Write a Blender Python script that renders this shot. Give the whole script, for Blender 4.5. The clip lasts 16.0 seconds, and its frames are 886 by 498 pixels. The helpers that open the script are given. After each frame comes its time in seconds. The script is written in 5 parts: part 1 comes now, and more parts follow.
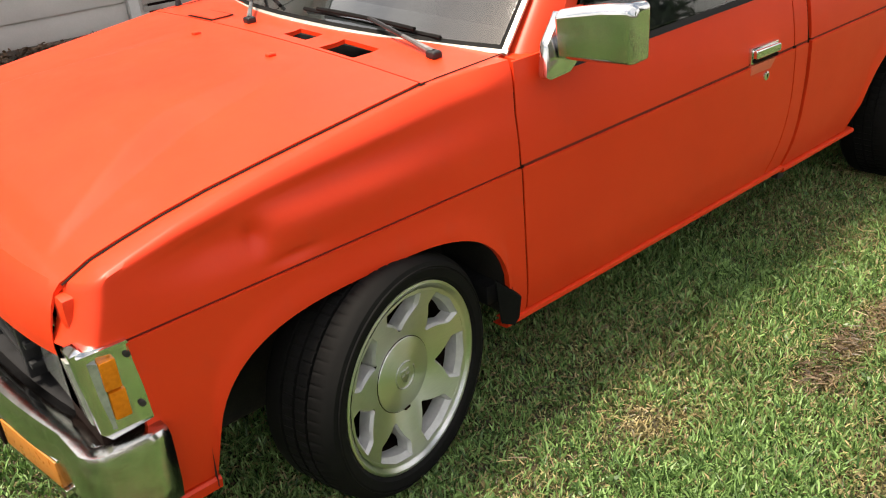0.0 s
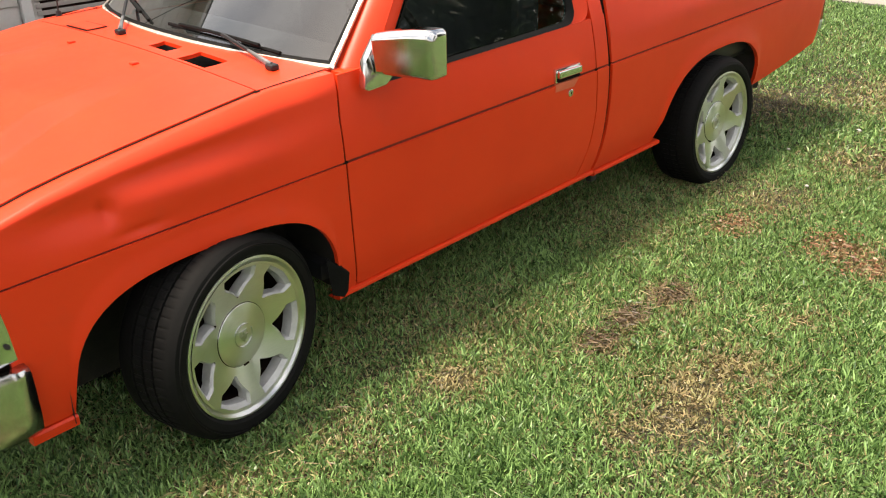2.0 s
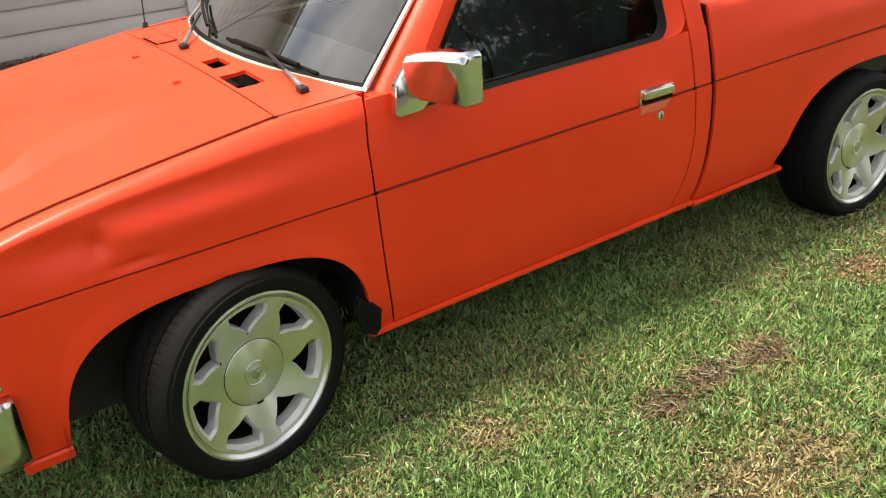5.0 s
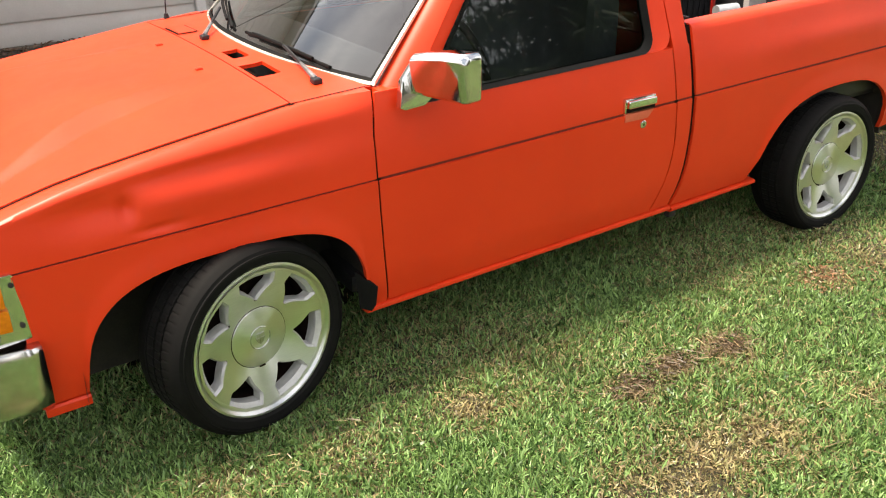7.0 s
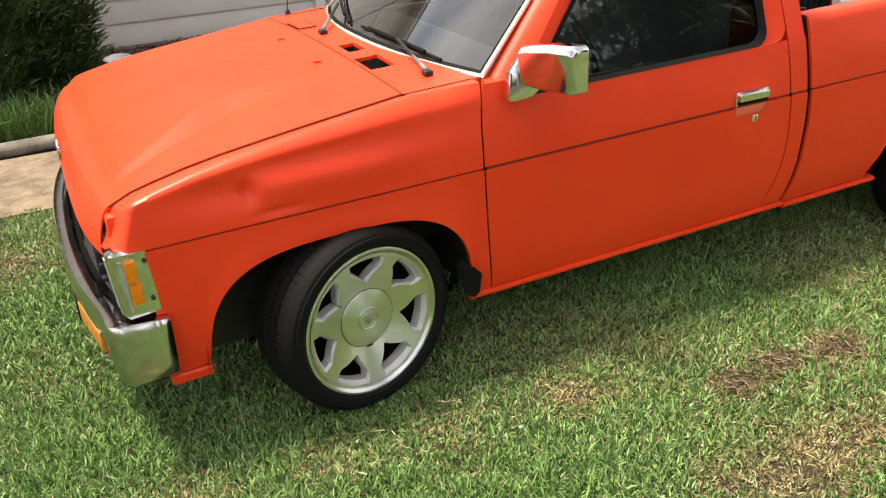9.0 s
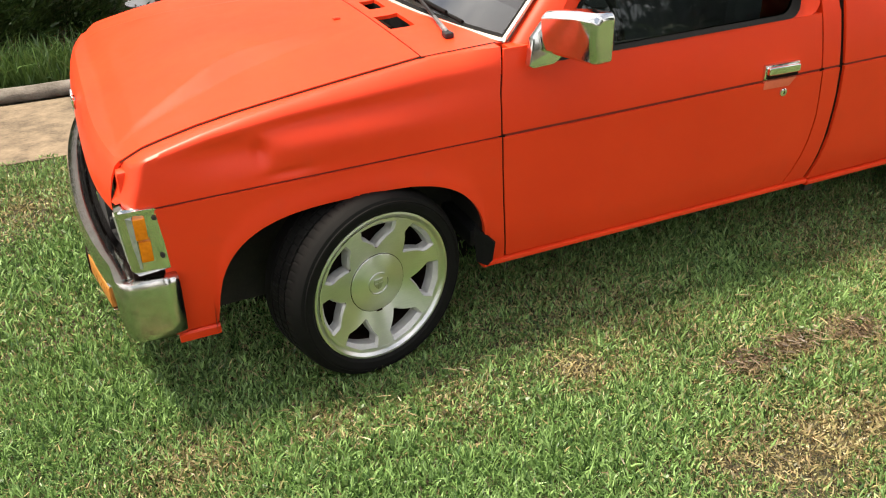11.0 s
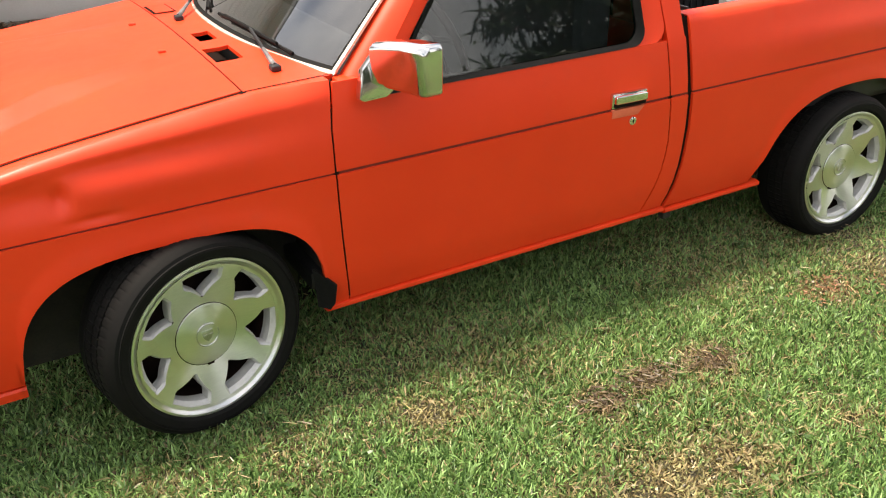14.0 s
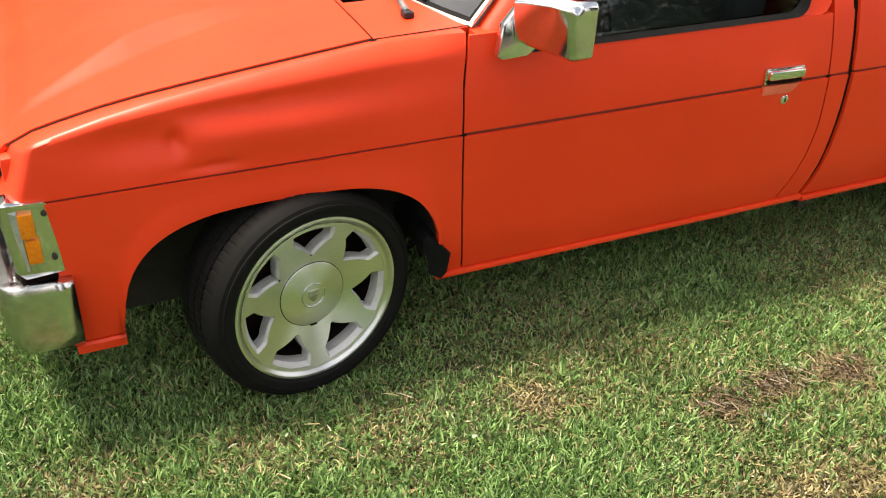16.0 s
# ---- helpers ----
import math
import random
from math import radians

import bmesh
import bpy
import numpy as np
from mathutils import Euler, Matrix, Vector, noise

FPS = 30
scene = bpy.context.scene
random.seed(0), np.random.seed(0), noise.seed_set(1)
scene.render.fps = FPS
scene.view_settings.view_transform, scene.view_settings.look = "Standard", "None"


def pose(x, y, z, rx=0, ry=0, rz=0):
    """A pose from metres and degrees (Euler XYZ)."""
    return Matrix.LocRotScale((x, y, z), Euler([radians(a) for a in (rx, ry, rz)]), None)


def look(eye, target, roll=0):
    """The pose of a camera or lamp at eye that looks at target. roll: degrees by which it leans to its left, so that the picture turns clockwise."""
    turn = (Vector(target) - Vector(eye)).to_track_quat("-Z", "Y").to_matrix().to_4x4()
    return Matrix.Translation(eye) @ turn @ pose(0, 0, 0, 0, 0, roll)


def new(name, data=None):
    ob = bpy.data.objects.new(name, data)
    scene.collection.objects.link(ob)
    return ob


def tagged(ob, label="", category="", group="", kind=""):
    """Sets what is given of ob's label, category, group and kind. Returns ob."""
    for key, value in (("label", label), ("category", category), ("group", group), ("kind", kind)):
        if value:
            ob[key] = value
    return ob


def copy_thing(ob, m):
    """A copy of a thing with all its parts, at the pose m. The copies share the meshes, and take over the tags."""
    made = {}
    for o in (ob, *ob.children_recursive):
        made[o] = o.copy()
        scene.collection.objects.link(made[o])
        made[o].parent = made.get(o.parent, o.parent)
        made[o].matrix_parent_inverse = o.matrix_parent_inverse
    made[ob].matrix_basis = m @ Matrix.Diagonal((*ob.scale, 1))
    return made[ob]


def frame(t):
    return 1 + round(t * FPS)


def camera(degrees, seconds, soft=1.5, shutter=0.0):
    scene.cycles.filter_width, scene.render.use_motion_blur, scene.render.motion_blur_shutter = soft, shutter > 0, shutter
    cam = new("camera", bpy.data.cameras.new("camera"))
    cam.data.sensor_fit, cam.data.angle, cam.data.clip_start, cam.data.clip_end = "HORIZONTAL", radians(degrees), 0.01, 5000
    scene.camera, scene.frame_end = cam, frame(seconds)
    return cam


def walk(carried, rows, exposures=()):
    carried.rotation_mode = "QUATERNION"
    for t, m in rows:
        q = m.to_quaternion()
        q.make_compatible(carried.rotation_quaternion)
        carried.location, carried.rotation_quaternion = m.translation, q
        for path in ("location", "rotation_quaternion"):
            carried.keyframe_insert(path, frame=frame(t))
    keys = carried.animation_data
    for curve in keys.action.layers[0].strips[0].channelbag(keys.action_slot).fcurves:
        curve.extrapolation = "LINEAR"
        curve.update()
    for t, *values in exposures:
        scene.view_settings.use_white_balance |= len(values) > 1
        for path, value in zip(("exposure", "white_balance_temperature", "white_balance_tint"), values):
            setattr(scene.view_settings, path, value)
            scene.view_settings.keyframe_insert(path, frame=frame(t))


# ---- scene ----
cam = camera(53.8, 16.0, soft=1.1)
PATH = [
    (0, (-0.990, -1.483, 1.460), (0.115, -0.050, 0.607), -5.98),
    (0.5, (-1.062, -1.615, 1.507), (-0.008, -0.160, 0.628), -6.50),
    (1, (-1.184, -1.745, 1.539), (-0.090, -0.314, 0.670), -5.47),
    (1.5, (-1.199, -1.843, 1.561), (0.013, -0.489, 0.726), -4.29),
    (2, (-1.095, -1.971, 1.548), (0.166, -0.666, 0.707), -2.84),
    (2.5, (-1.005, -2.076, 1.570), (0.224, -0.752, 0.712), -3.25),
    (3, (-0.915, -2.084, 1.556), (0.277, -0.719, 0.711), -2.22),
    (3.2, (-0.865, -2.026, 1.561), (0.279, -0.608, 0.735), -1.15),
    (5.3, (-0.535, -2.024, 1.538), (0.393, -0.461, 0.705), -5.58),
    (5.5, (-0.498, -2.055, 1.529), (0.550, -0.576, 0.684), -6.31),
    (6, (-0.474, -2.115, 1.511), (0.744, -0.761, 0.684), -7.47),
    (6.5, (-0.581, -2.170, 1.532), (0.599, -0.747, 0.768), -5.60),
    (7, (-0.729, -2.213, 1.568), (0.236, -0.661, 0.757), -2.11),
    (7.5, (-0.813, -2.222, 1.596), (-0.089, -0.551, 0.769), -1.33),
    (8, (-0.830, -2.219, 1.620), (-0.157, -0.542, 0.762), -1.66),
    (8.5, (-0.808, -2.270, 1.587), (-0.076, -0.600, 0.763), -3.60),
    (8.7, (-0.779, -2.286, 1.572), (-0.026, -0.617, 0.766), -3.88),
    (10.8, (-0.718, -2.244, 1.582), (-0.045, -0.581, 0.697), -2.35),
    (11, (-0.720, -2.247, 1.589), (-0.032, -0.598, 0.691), -2.18),
    (11.5, (-0.752, -2.240, 1.592), (0.036, -0.639, 0.687), -1.29),
    (12, (-0.750, -2.242, 1.586), (0.247, -0.767, 0.675), -0.90),
    (12.5, (-0.651, -2.258, 1.571), (0.495, -0.884, 0.676), -2.10),
    (13, (-0.522, -2.290, 1.569), (0.698, -0.935, 0.746), -3.16),
    (13.5, (-0.435, -2.289, 1.569), (0.693, -0.842, 0.773), -2.92),
    (14, (-0.441, -2.214, 1.562), (0.427, -0.626, 0.711), -1.44),
    (14.5, (-0.482, -2.085, 1.552), (0.175, -0.413, 0.673), 0.10),
    (15, (-0.508, -1.996, 1.548), (0.091, -0.333, 0.612), 1.13),
    (15.5, (-0.503, -1.963, 1.551), (0.147, -0.337, 0.585), 1.92),
    (16, (-0.496, -1.958, 1.555), (0.216, -0.361, 0.585), 1.62),
]
walk(cam, [(t, look(eye, target, roll)) for t, eye, target, roll in PATH], [(0.0, 0.80, 7250, 12), (2.0, 0.86, 7250, 12), (3.2, 1.02, 7250, 12), (5.4, 0.92, 7250, 12), (6.0, 1.14, 7250, 12), (6.5, 1.16, 7250, 12), (8.0, 1.02, 7250, 12),
      (11.0, 1.0, 7250, 12), (12.5, 1.0, 7250, 12), (13.3, 1.1, 7250, 12), (14.0, 1.08, 7250, 12), (16.0, 1.02, 7250, 12)])

# ---- world, sun, exposure ----
world = bpy.data.worlds.new("world")
scene.world = world
world.use_nodes = True
wn = world.node_tree
sky = wn.nodes.new("ShaderNodeTexSky")
sky.sky_type, sky.sun_disc = "NISHITA", False
SUN_DIR = Vector((-0.31, 0.19, 1.0)).normalized()
sky.sun_elevation = math.asin(SUN_DIR.z)
sky.sun_rotation = math.atan2(SUN_DIR.x, SUN_DIR.y)
sky.air_density, sky.dust_density = 1.3, 2.5
cloud_at = wn.nodes.new("ShaderNodeTexCoord")
cloud = wn.nodes.new("ShaderNodeTexNoise")
cloud.inputs["Scale"].default_value, cloud.inputs["Detail"].default_value, cloud.inputs["Roughness"].default_value = 2.3, 7.0, 0.55
cloud_cut = wn.nodes.new("ShaderNodeMapRange")
cloud_cut.inputs[1].default_value, cloud_cut.inputs[2].default_value = 0.40, 0.66
cloud_mix = wn.nodes.new("ShaderNodeMix")
cloud_mix.data_type = "RGBA"
cloud_mix.inputs[7].default_value = (14.0, 14.2, 14.6, 1)
wn.links.new(cloud_at.outputs["Generated"], cloud.inputs["Vector"])
wn.links.new(cloud.outputs["Fac"], cloud_cut.inputs[0])
wn.links.new(cloud_cut.outputs[0], cloud_mix.inputs[0])
wn.links.new(sky.outputs[0], cloud_mix.inputs[6])
wn.links.new(cloud_mix.outputs[2], wn.nodes["Background"].inputs[0])
wn.nodes["Background"].inputs[1].default_value = 0.079
sun = new("sun", bpy.data.lights.new("sun", "SUN"))
sun.data.energy, sun.data.angle, sun.data.color = 4.2, radians(11.0), (1.0, 0.95, 0.86)
sun.matrix_world = look(SUN_DIR * 30, (0, 0, 0))


# ---- materials ----
def material(name):
    m = bpy.data.materials.new(name)
    m.use_nodes = True
    return m, m.node_tree, m.node_tree.nodes["Principled BSDF"]


def coords(nt, kind="Object", scale=(1, 1, 1)):
    tc, mp = nt.nodes.new("ShaderNodeTexCoord"), nt.nodes.new("ShaderNodeMapping")
    mp.inputs["Scale"].default_value = scale
    nt.links.new(tc.outputs[kind], mp.inputs[0])
    return mp.outputs[0]


def noise_tex(nt, vec, scale, detail=4.0, rough=0.55):
    n = nt.nodes.new("ShaderNodeTexNoise")
    n.inputs["Scale"].default_value, n.inputs["Detail"].default_value, n.inputs["Roughness"].default_value = scale, detail, rough
    nt.links.new(vec, n.inputs["Vector"])
    return n.outputs["Fac"]


def ramp(nt, fac, *stops):
    r = nt.nodes.new("ShaderNodeValToRGB")
    els = r.color_ramp.elements
    while len(els) < len(stops):
        els.new(0.5)
    for e, (p, c) in zip(els, stops):
        e.position, e.color = p, (*c, 1)
    nt.links.new(fac, r.inputs[0])
    return r.outputs[0]


def mixed(nt, fac, a, b, blend="MIX"):
    m = nt.nodes.new("ShaderNodeMix")
    m.data_type, m.blend_type = "RGBA", blend
    for socket, value in ((m.inputs[0], fac), (m.inputs[6], a), (m.inputs[7], b)):
        if isinstance(value, bpy.types.NodeSocket):
            nt.links.new(value, socket)
        else:
            socket.default_value = value if isinstance(value, float) else (*value, 1)
    return m.outputs[2]


def bump(nt, b, height, strength, distance=0.002):
    n = nt.nodes.new("ShaderNodeBump")
    n.inputs["Strength"].default_value, n.inputs["Distance"].default_value = strength, distance
    nt.links.new(height, n.inputs["Height"])
    nt.links.new(n.outputs[0], b.inputs["Normal"])


def surface(name, dark, light, rough=0.6, metal=0.0, scale=8.0, fine=120.0, relief=0.2, rough_var=0.12, depth=0.002, gloss=0.5):
    """A surface with variation at two scales: stains, and a fine grain with relief."""
    m, nt, b = material(name)
    v = coords(nt)
    big, small = noise_tex(nt, v, scale, 5), noise_tex(nt, v, fine, 3)
    col = ramp(nt, big, (0.3, dark), (0.7, light))
    col = mixed(nt, 0.25, col, ramp(nt, small, (0.35, dark), (0.65, light)))
    nt.links.new(col, b.inputs["Base Color"])
    mr = nt.nodes.new("ShaderNodeMapRange")
    mr.inputs[3].default_value, mr.inputs[4].default_value = max(rough - rough_var, 0.02), min(rough + rough_var, 1)
    nt.links.new(big, mr.inputs[0])
    nt.links.new(mr.outputs[0], b.inputs["Roughness"])
    b.inputs["Metallic"].default_value = metal
    b.inputs["Specular IOR Level"].default_value = gloss
    if relief:
        bump(nt, b, small, relief, depth)
    return m


def paint_material():
    m, nt, b = material("orange_paint")
    v = coords(nt)
    big, mid, fine = noise_tex(nt, v, 2.2, 3), noise_tex(nt, v, 14, 4), noise_tex(nt, v, 420, 2)
    col = ramp(nt, big, (0.3, (0.76, 0.042, 0.010)), (0.7, (0.84, 0.053, 0.013)))
    col = mixed(nt, ramp(nt, mid, (0.55, (0, 0, 0)), (0.8, (0.35, 0.35, 0.35))), col, (0.72, 0.060, 0.022))
    nt.links.new(col, b.inputs["Base Color"])
    mr = nt.nodes.new("ShaderNodeMapRange")
    mr.inputs[3].default_value, mr.inputs[4].default_value = 0.34, 0.46
    nt.links.new(mid, mr.inputs[0])
    nt.links.new(mr.outputs[0], b.inputs["Roughness"])
    b.inputs["Specular IOR Level"].default_value = 0.34
    bump(nt, b, fine, 0.05, 0.0006)
    return m


def glass_material(name, tint, rough=0.02, gloss=2.0):
    """A thin pane: tinted see-through with a mirror gloss by angle."""
    m, nt, b = material(name)
    nt.nodes.remove(b)
    tr, gl, fr, mx = (nt.nodes.new("ShaderNode" + k) for k in ("BsdfTransparent", "BsdfGlossy", "Fresnel", "MixShader"))
    tr.inputs[0].default_value = (*tint, 1)
    gl.inputs["Roughness"].default_value = rough
    fr.inputs[0].default_value = 1.52
    k = nt.nodes.new("ShaderNodeMath")
    k.operation, k.use_clamp = "MULTIPLY", True
    k.inputs[1].default_value = gloss
    nt.links.new(fr.outputs[0], k.inputs[0])
    nt.links.new(k.outputs[0], mx.inputs[0])
    nt.links.new(tr.outputs[0], mx.inputs[1])
    nt.links.new(gl.outputs[0], mx.inputs[2])
    nt.links.new(mx.outputs[0], nt.nodes["Material Output"].inputs[0])
    return m


def brushed_material(name, dark, light, rough):
    m, nt, b = material(name)
    v = coords(nt, scale=(6, 6, 160))
    n = noise_tex(nt, v, 6, 4)
    big = noise_tex(nt, coords(nt), 9, 4)
    nt.links.new(mixed(nt, 0.5, ramp(nt, n, (0.3, dark), (0.7, light)), ramp(nt, big, (0.3, dark), (0.7, light))), b.inputs["Base Color"])
    b.inputs["Metallic"].default_value, b.inputs["Roughness"].default_value = 1.0, rough
    # turned on a lathe: fine rings about the axle
    tan = nt.nodes.new("ShaderNodeTangent")
    tan.direction_type, tan.axis = "RADIAL", "Y"
    nt.links.new(tan.outputs[0], b.inputs["Tangent"])
    b.inputs["Anisotropic"].default_value, b.inputs["Anisotropic Rotation"].default_value = 0.85, 0.25
    bump(nt, b, n, 0.03, 0.0003)
    return m


PAINT = paint_material()
# darkened paint tone that stands in for shade in the body-line groove
GROOVE_SHADE = surface("groove_shade", (0.12, 0.012, 0.006), (0.18, 0.019, 0.008), 0.8, scale=30, relief=0.1)
FADED = surface("faded_paint", (0.72, 0.13, 0.07), (0.80, 0.17, 0.09), 0.4, scale=20, relief=0.05)
SEAM = surface("seam_black", (0.010, 0.006, 0.005), (0.02, 0.012, 0.01), 0.9, relief=0, gloss=0.1)
SEAM.node_tree.nodes["Principled BSDF"].inputs["Specular IOR Level"].default_value = 0.05
RUBBER = surface("black_rubber", (0.005, 0.005, 0.005), (0.010, 0.010, 0.010), 0.65, scale=20, relief=0.2, gloss=0.15)
RUBBER.node_tree.nodes["Principled BSDF"].inputs["Specular IOR Level"].default_value = 0.1
TYRE = surface("tyre_rubber", (0.004, 0.004, 0.004), (0.008, 0.0076, 0.0072), 0.72, scale=14, relief=0.25, depth=0.001, gloss=0.2)
TYRE.node_tree.nodes["Principled BSDF"].inputs["Specular IOR Level"].default_value = 0.14
PLASTIC = surface("black_plastic", (0.012, 0.012, 0.013), (0.026, 0.026, 0.028), 0.4, scale=12, relief=0.15)
PLASTIC.node_tree.nodes["Principled BSDF"].inputs["Specular IOR Level"].default_value = 0.3
CHROME = surface("chrome", (0.66, 0.66, 0.65), (0.82, 0.82, 0.81), 0.09, 1.0, scale=30, fine=300, relief=0.04, rough_var=0.06)
OLD_CHROME = surface("dull_chrome", (0.50, 0.49, 0.48), (0.76, 0.75, 0.74), 0.16, 1.0, scale=26, fine=220, relief=0.10, rough_var=0.10)
ALLOY = brushed_material("brushed_alloy", (0.68, 0.68, 0.70), (0.88, 0.88, 0.90), 0.34)
PALE_TRIM = surface("aged_bright_trim", (0.62, 0.58, 0.48), (0.82, 0.80, 0.72), 0.25, 0.45, scale=25, relief=0.1)
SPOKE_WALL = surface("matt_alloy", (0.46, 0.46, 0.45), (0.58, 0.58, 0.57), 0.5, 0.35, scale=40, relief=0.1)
CAST = surface("cast_alloy", (0.46, 0.46, 0.45), (0.62, 0.62, 0.60), 0.36, 1.0, scale=40, relief=0.1)
DULL_ARM = surface("worn_wiper_arm", (0.10, 0.10, 0.10), (0.30, 0.30, 0.30), 0.45, 0.6, scale=40, relief=0.2)
DARK_METAL = surface("dark_metal", (0.012, 0.011, 0.010), (0.04, 0.034, 0.028), 0.75, 0.0, scale=18, relief=0.4)
AMBER = surface("amber_lens", (0.62, 0.16, 0.008), (0.80, 0.24, 0.012), 0.14, scale=60, relief=0.2)
OLD_AMBER = surface("faded_amber_lens", (0.48, 0.16, 0.03), (0.62, 0.23, 0.05), 0.3, scale=40, relief=0.2)
CLEAR = surface("clear_lens", (0.34, 0.36, 0.33), (0.60, 0.62, 0.58), 0.10, 0.55, scale=50, relief=0.25)
RED_LENS = surface("red_lens", (0.20, 0.010, 0.008), (0.32, 0.018, 0.012), 0.2, scale=30, relief=0.1)
GLASS = glass_material("windshield_glass", (0.60, 0.66, 0.64), 0.03, 3.4)
DARK_GLASS = glass_material("door_glass", (0.42, 0.46, 0.46))
INTERIOR = surface("grey_trim", (0.10, 0.11, 0.115), (0.16, 0.17, 0.175), 0.8, scale=16, relief=0.3)
LINER = surface("bed_liner", (0.012, 0.012, 0.013), (0.03, 0.03, 0.032), 0.5, scale=10, relief=0.2)
WHITE_TRIM = surface("white_trim_paint", (0.70, 0.70, 0.68), (0.82, 0.82, 0.80), 0.5, scale=6, relief=0.1)
SIDING = surface("siding_paint", (0.60, 0.575, 0.54), (0.70, 0.675, 0.64), 0.6, scale=3, fine=60, relief=0.15)
BRICK = surface("brick", (0.16, 0.11, 0.08), (0.30, 0.22, 0.16), 0.85, scale=22, fine=180, relief=0.5)
MORTAR = surface("mortar", (0.26, 0.25, 0.23), (0.38, 0.37, 0.34), 0.9, scale=30, relief=0.5)
SHINGLE = surface("roof_shingle", (0.05, 0.05, 0.05), (0.12, 0.115, 0.11), 0.9, scale=20, relief=0.6)
CONCRETE = surface("driveway_concrete", (0.060, 0.043, 0.027), (0.25, 0.190, 0.125), 0.9, scale=9, fine=48, relief=0.7, depth=0.004)
PALE_CONCRETE = surface("road_concrete", (0.23, 0.212, 0.18), (0.33, 0.305, 0.265), 0.9, scale=4, fine=90, relief=0.5)
TIMBER = surface("weathered_timber", (0.09, 0.078, 0.062), (0.22, 0.195, 0.165), 0.9, scale=12, fine=90, relief=0.9, depth=0.006)
ENAMEL = surface("white_enamel", (0.72, 0.73, 0.72), (0.84, 0.85, 0.84), 0.25, scale=12, relief=0.05)
BARK = surface("bark", (0.05, 0.035, 0.025), (0.12, 0.09, 0.065), 0.9, scale=14, relief=0.9, depth=0.01)
GALVANISED = surface("galvanised_pipe", (0.42, 0.45, 0.46), (0.62, 0.64, 0.64), 0.4, 0.6, scale=18, relief=0.1)
PALE_BOARD = surface("grey_board", (0.30, 0.27, 0.25), (0.44, 0.40, 0.37), 0.7, scale=10, relief=0.3)


def leaf_material(name, tone_a, tone_b, dry_a=None, dry_b=None):
    """Leaves and blades: a random tone each, some light through, and a dry share from the attribute dry."""
    m, nt, b = material(name)
    geo = nt.nodes.new("ShaderNodeNewGeometry")
    col = ramp(nt, geo.outputs["Random Per Island"], (0.0, tone_a), (1.0, tone_b))
    if dry_a:
        at = nt.nodes.new("ShaderNodeAttribute")
        at.attribute_name = "dry"
        col = mixed(nt, at.outputs["Fac"], col, ramp(nt, geo.outputs["Random Per Island"], (0.0, dry_a), (1.0, dry_b)))
    nt.nodes.remove(b)
    di, tl, gl, mx, ad = (nt.nodes.new("ShaderNode" + k) for k in ("BsdfDiffuse", "BsdfTranslucent", "BsdfGlossy", "MixShader", "MixShader"))
    nt.links.new(col, di.inputs[0])
    nt.links.new(col, tl.inputs[0])
    gl.inputs["Roughness"].default_value = 0.45
    mx.inputs[0].default_value, ad.inputs[0].default_value = 0.16, 0.05
    nt.links.new(di.outputs[0], mx.inputs[1])
    nt.links.new(tl.outputs[0], mx.inputs[2])
    nt.links.new(mx.outputs[0], ad.inputs[1])
    nt.links.new(gl.outputs[0], ad.inputs[2])
    nt.links.new(ad.outputs[0], nt.nodes["Material Output"].inputs[0])
    return m


GRASS = leaf_material("grass_blades", (0.018, 0.068, 0.011), (0.320, 0.510, 0.165), (0.08, 0.050, 0.026), (0.52, 0.39, 0.20))
HEDGE = leaf_material("cedar_leaves", (0.018, 0.045, 0.008), (0.055, 0.105, 0.020))
WEED = leaf_material("weed_leaves", (0.035, 0.085, 0.016), (0.11, 0.19, 0.045))
NEEDLE = leaf_material("conifer_leaves", (0.012, 0.030, 0.008), (0.03, 0.06, 0.016))
THATCH = leaf_material("dry_thatch", (0.045, 0.030, 0.018), (0.26, 0.185, 0.11))
CLAY = leaf_material("red_clay", (0.16, 0.075, 0.038), (0.40, 0.20, 0.11))
LITTER = leaf_material("dead_leaves", (0.07, 0.04, 0.025), (0.20, 0.12, 0.07))


def ground_material():
    m, nt, b = material("lawn_soil")
    v = coords(nt)
    big, mid, fine = noise_tex(nt, v, 0.9, 5), noise_tex(nt, v, 9, 5), noise_tex(nt, v, 90, 4)
    col = ramp(nt, mid, (0.3, (0.016, 0.017, 0.007)), (0.7, (0.040, 0.034, 0.017)))
    col = mixed(nt, ramp(nt, big, (0.45, (0, 0, 0)), (0.7, (0.6, 0.6, 0.6))), col, (0.13, 0.085, 0.045))
    col = mixed(nt, 0.5, col, ramp(nt, fine, (0.3, (0.010, 0.012, 0.005)), (0.7, (0.055, 0.045, 0.022))))
    nt.links.new(col, b.inputs["Base Color"])
    b.inputs["Roughness"].default_value = 0.95
    bump(nt, b, fine, 0.8, 0.01)
    return m


SOIL = ground_material()
MULCH = surface("mulch", (0.035, 0.024, 0.018), (0.10, 0.07, 0.05), 0.95, scale=30, fine=160, relief=0.9, depth=0.01)


# ---- mesh helpers ----
def put(name, mesh, mat, parent=None, label="", angle=35):
    mesh.materials.append(mat)
    mesh.shade_smooth()
    mesh.set_sharp_from_angle(angle=radians(angle))
    ob = new(name, mesh)
    if parent:
        ob.parent = parent
    if label:
        ob["label"] = label
    return ob


def part(name, bm, mat, parent=None, label="", angle=35):
    bmesh.ops.recalc_face_normals(bm, faces=bm.faces)
    mesh = bpy.data.meshes.new(name)
    bm.to_mesh(mesh)
    bm.free()
    return put(name, mesh, mat, parent, label, angle)


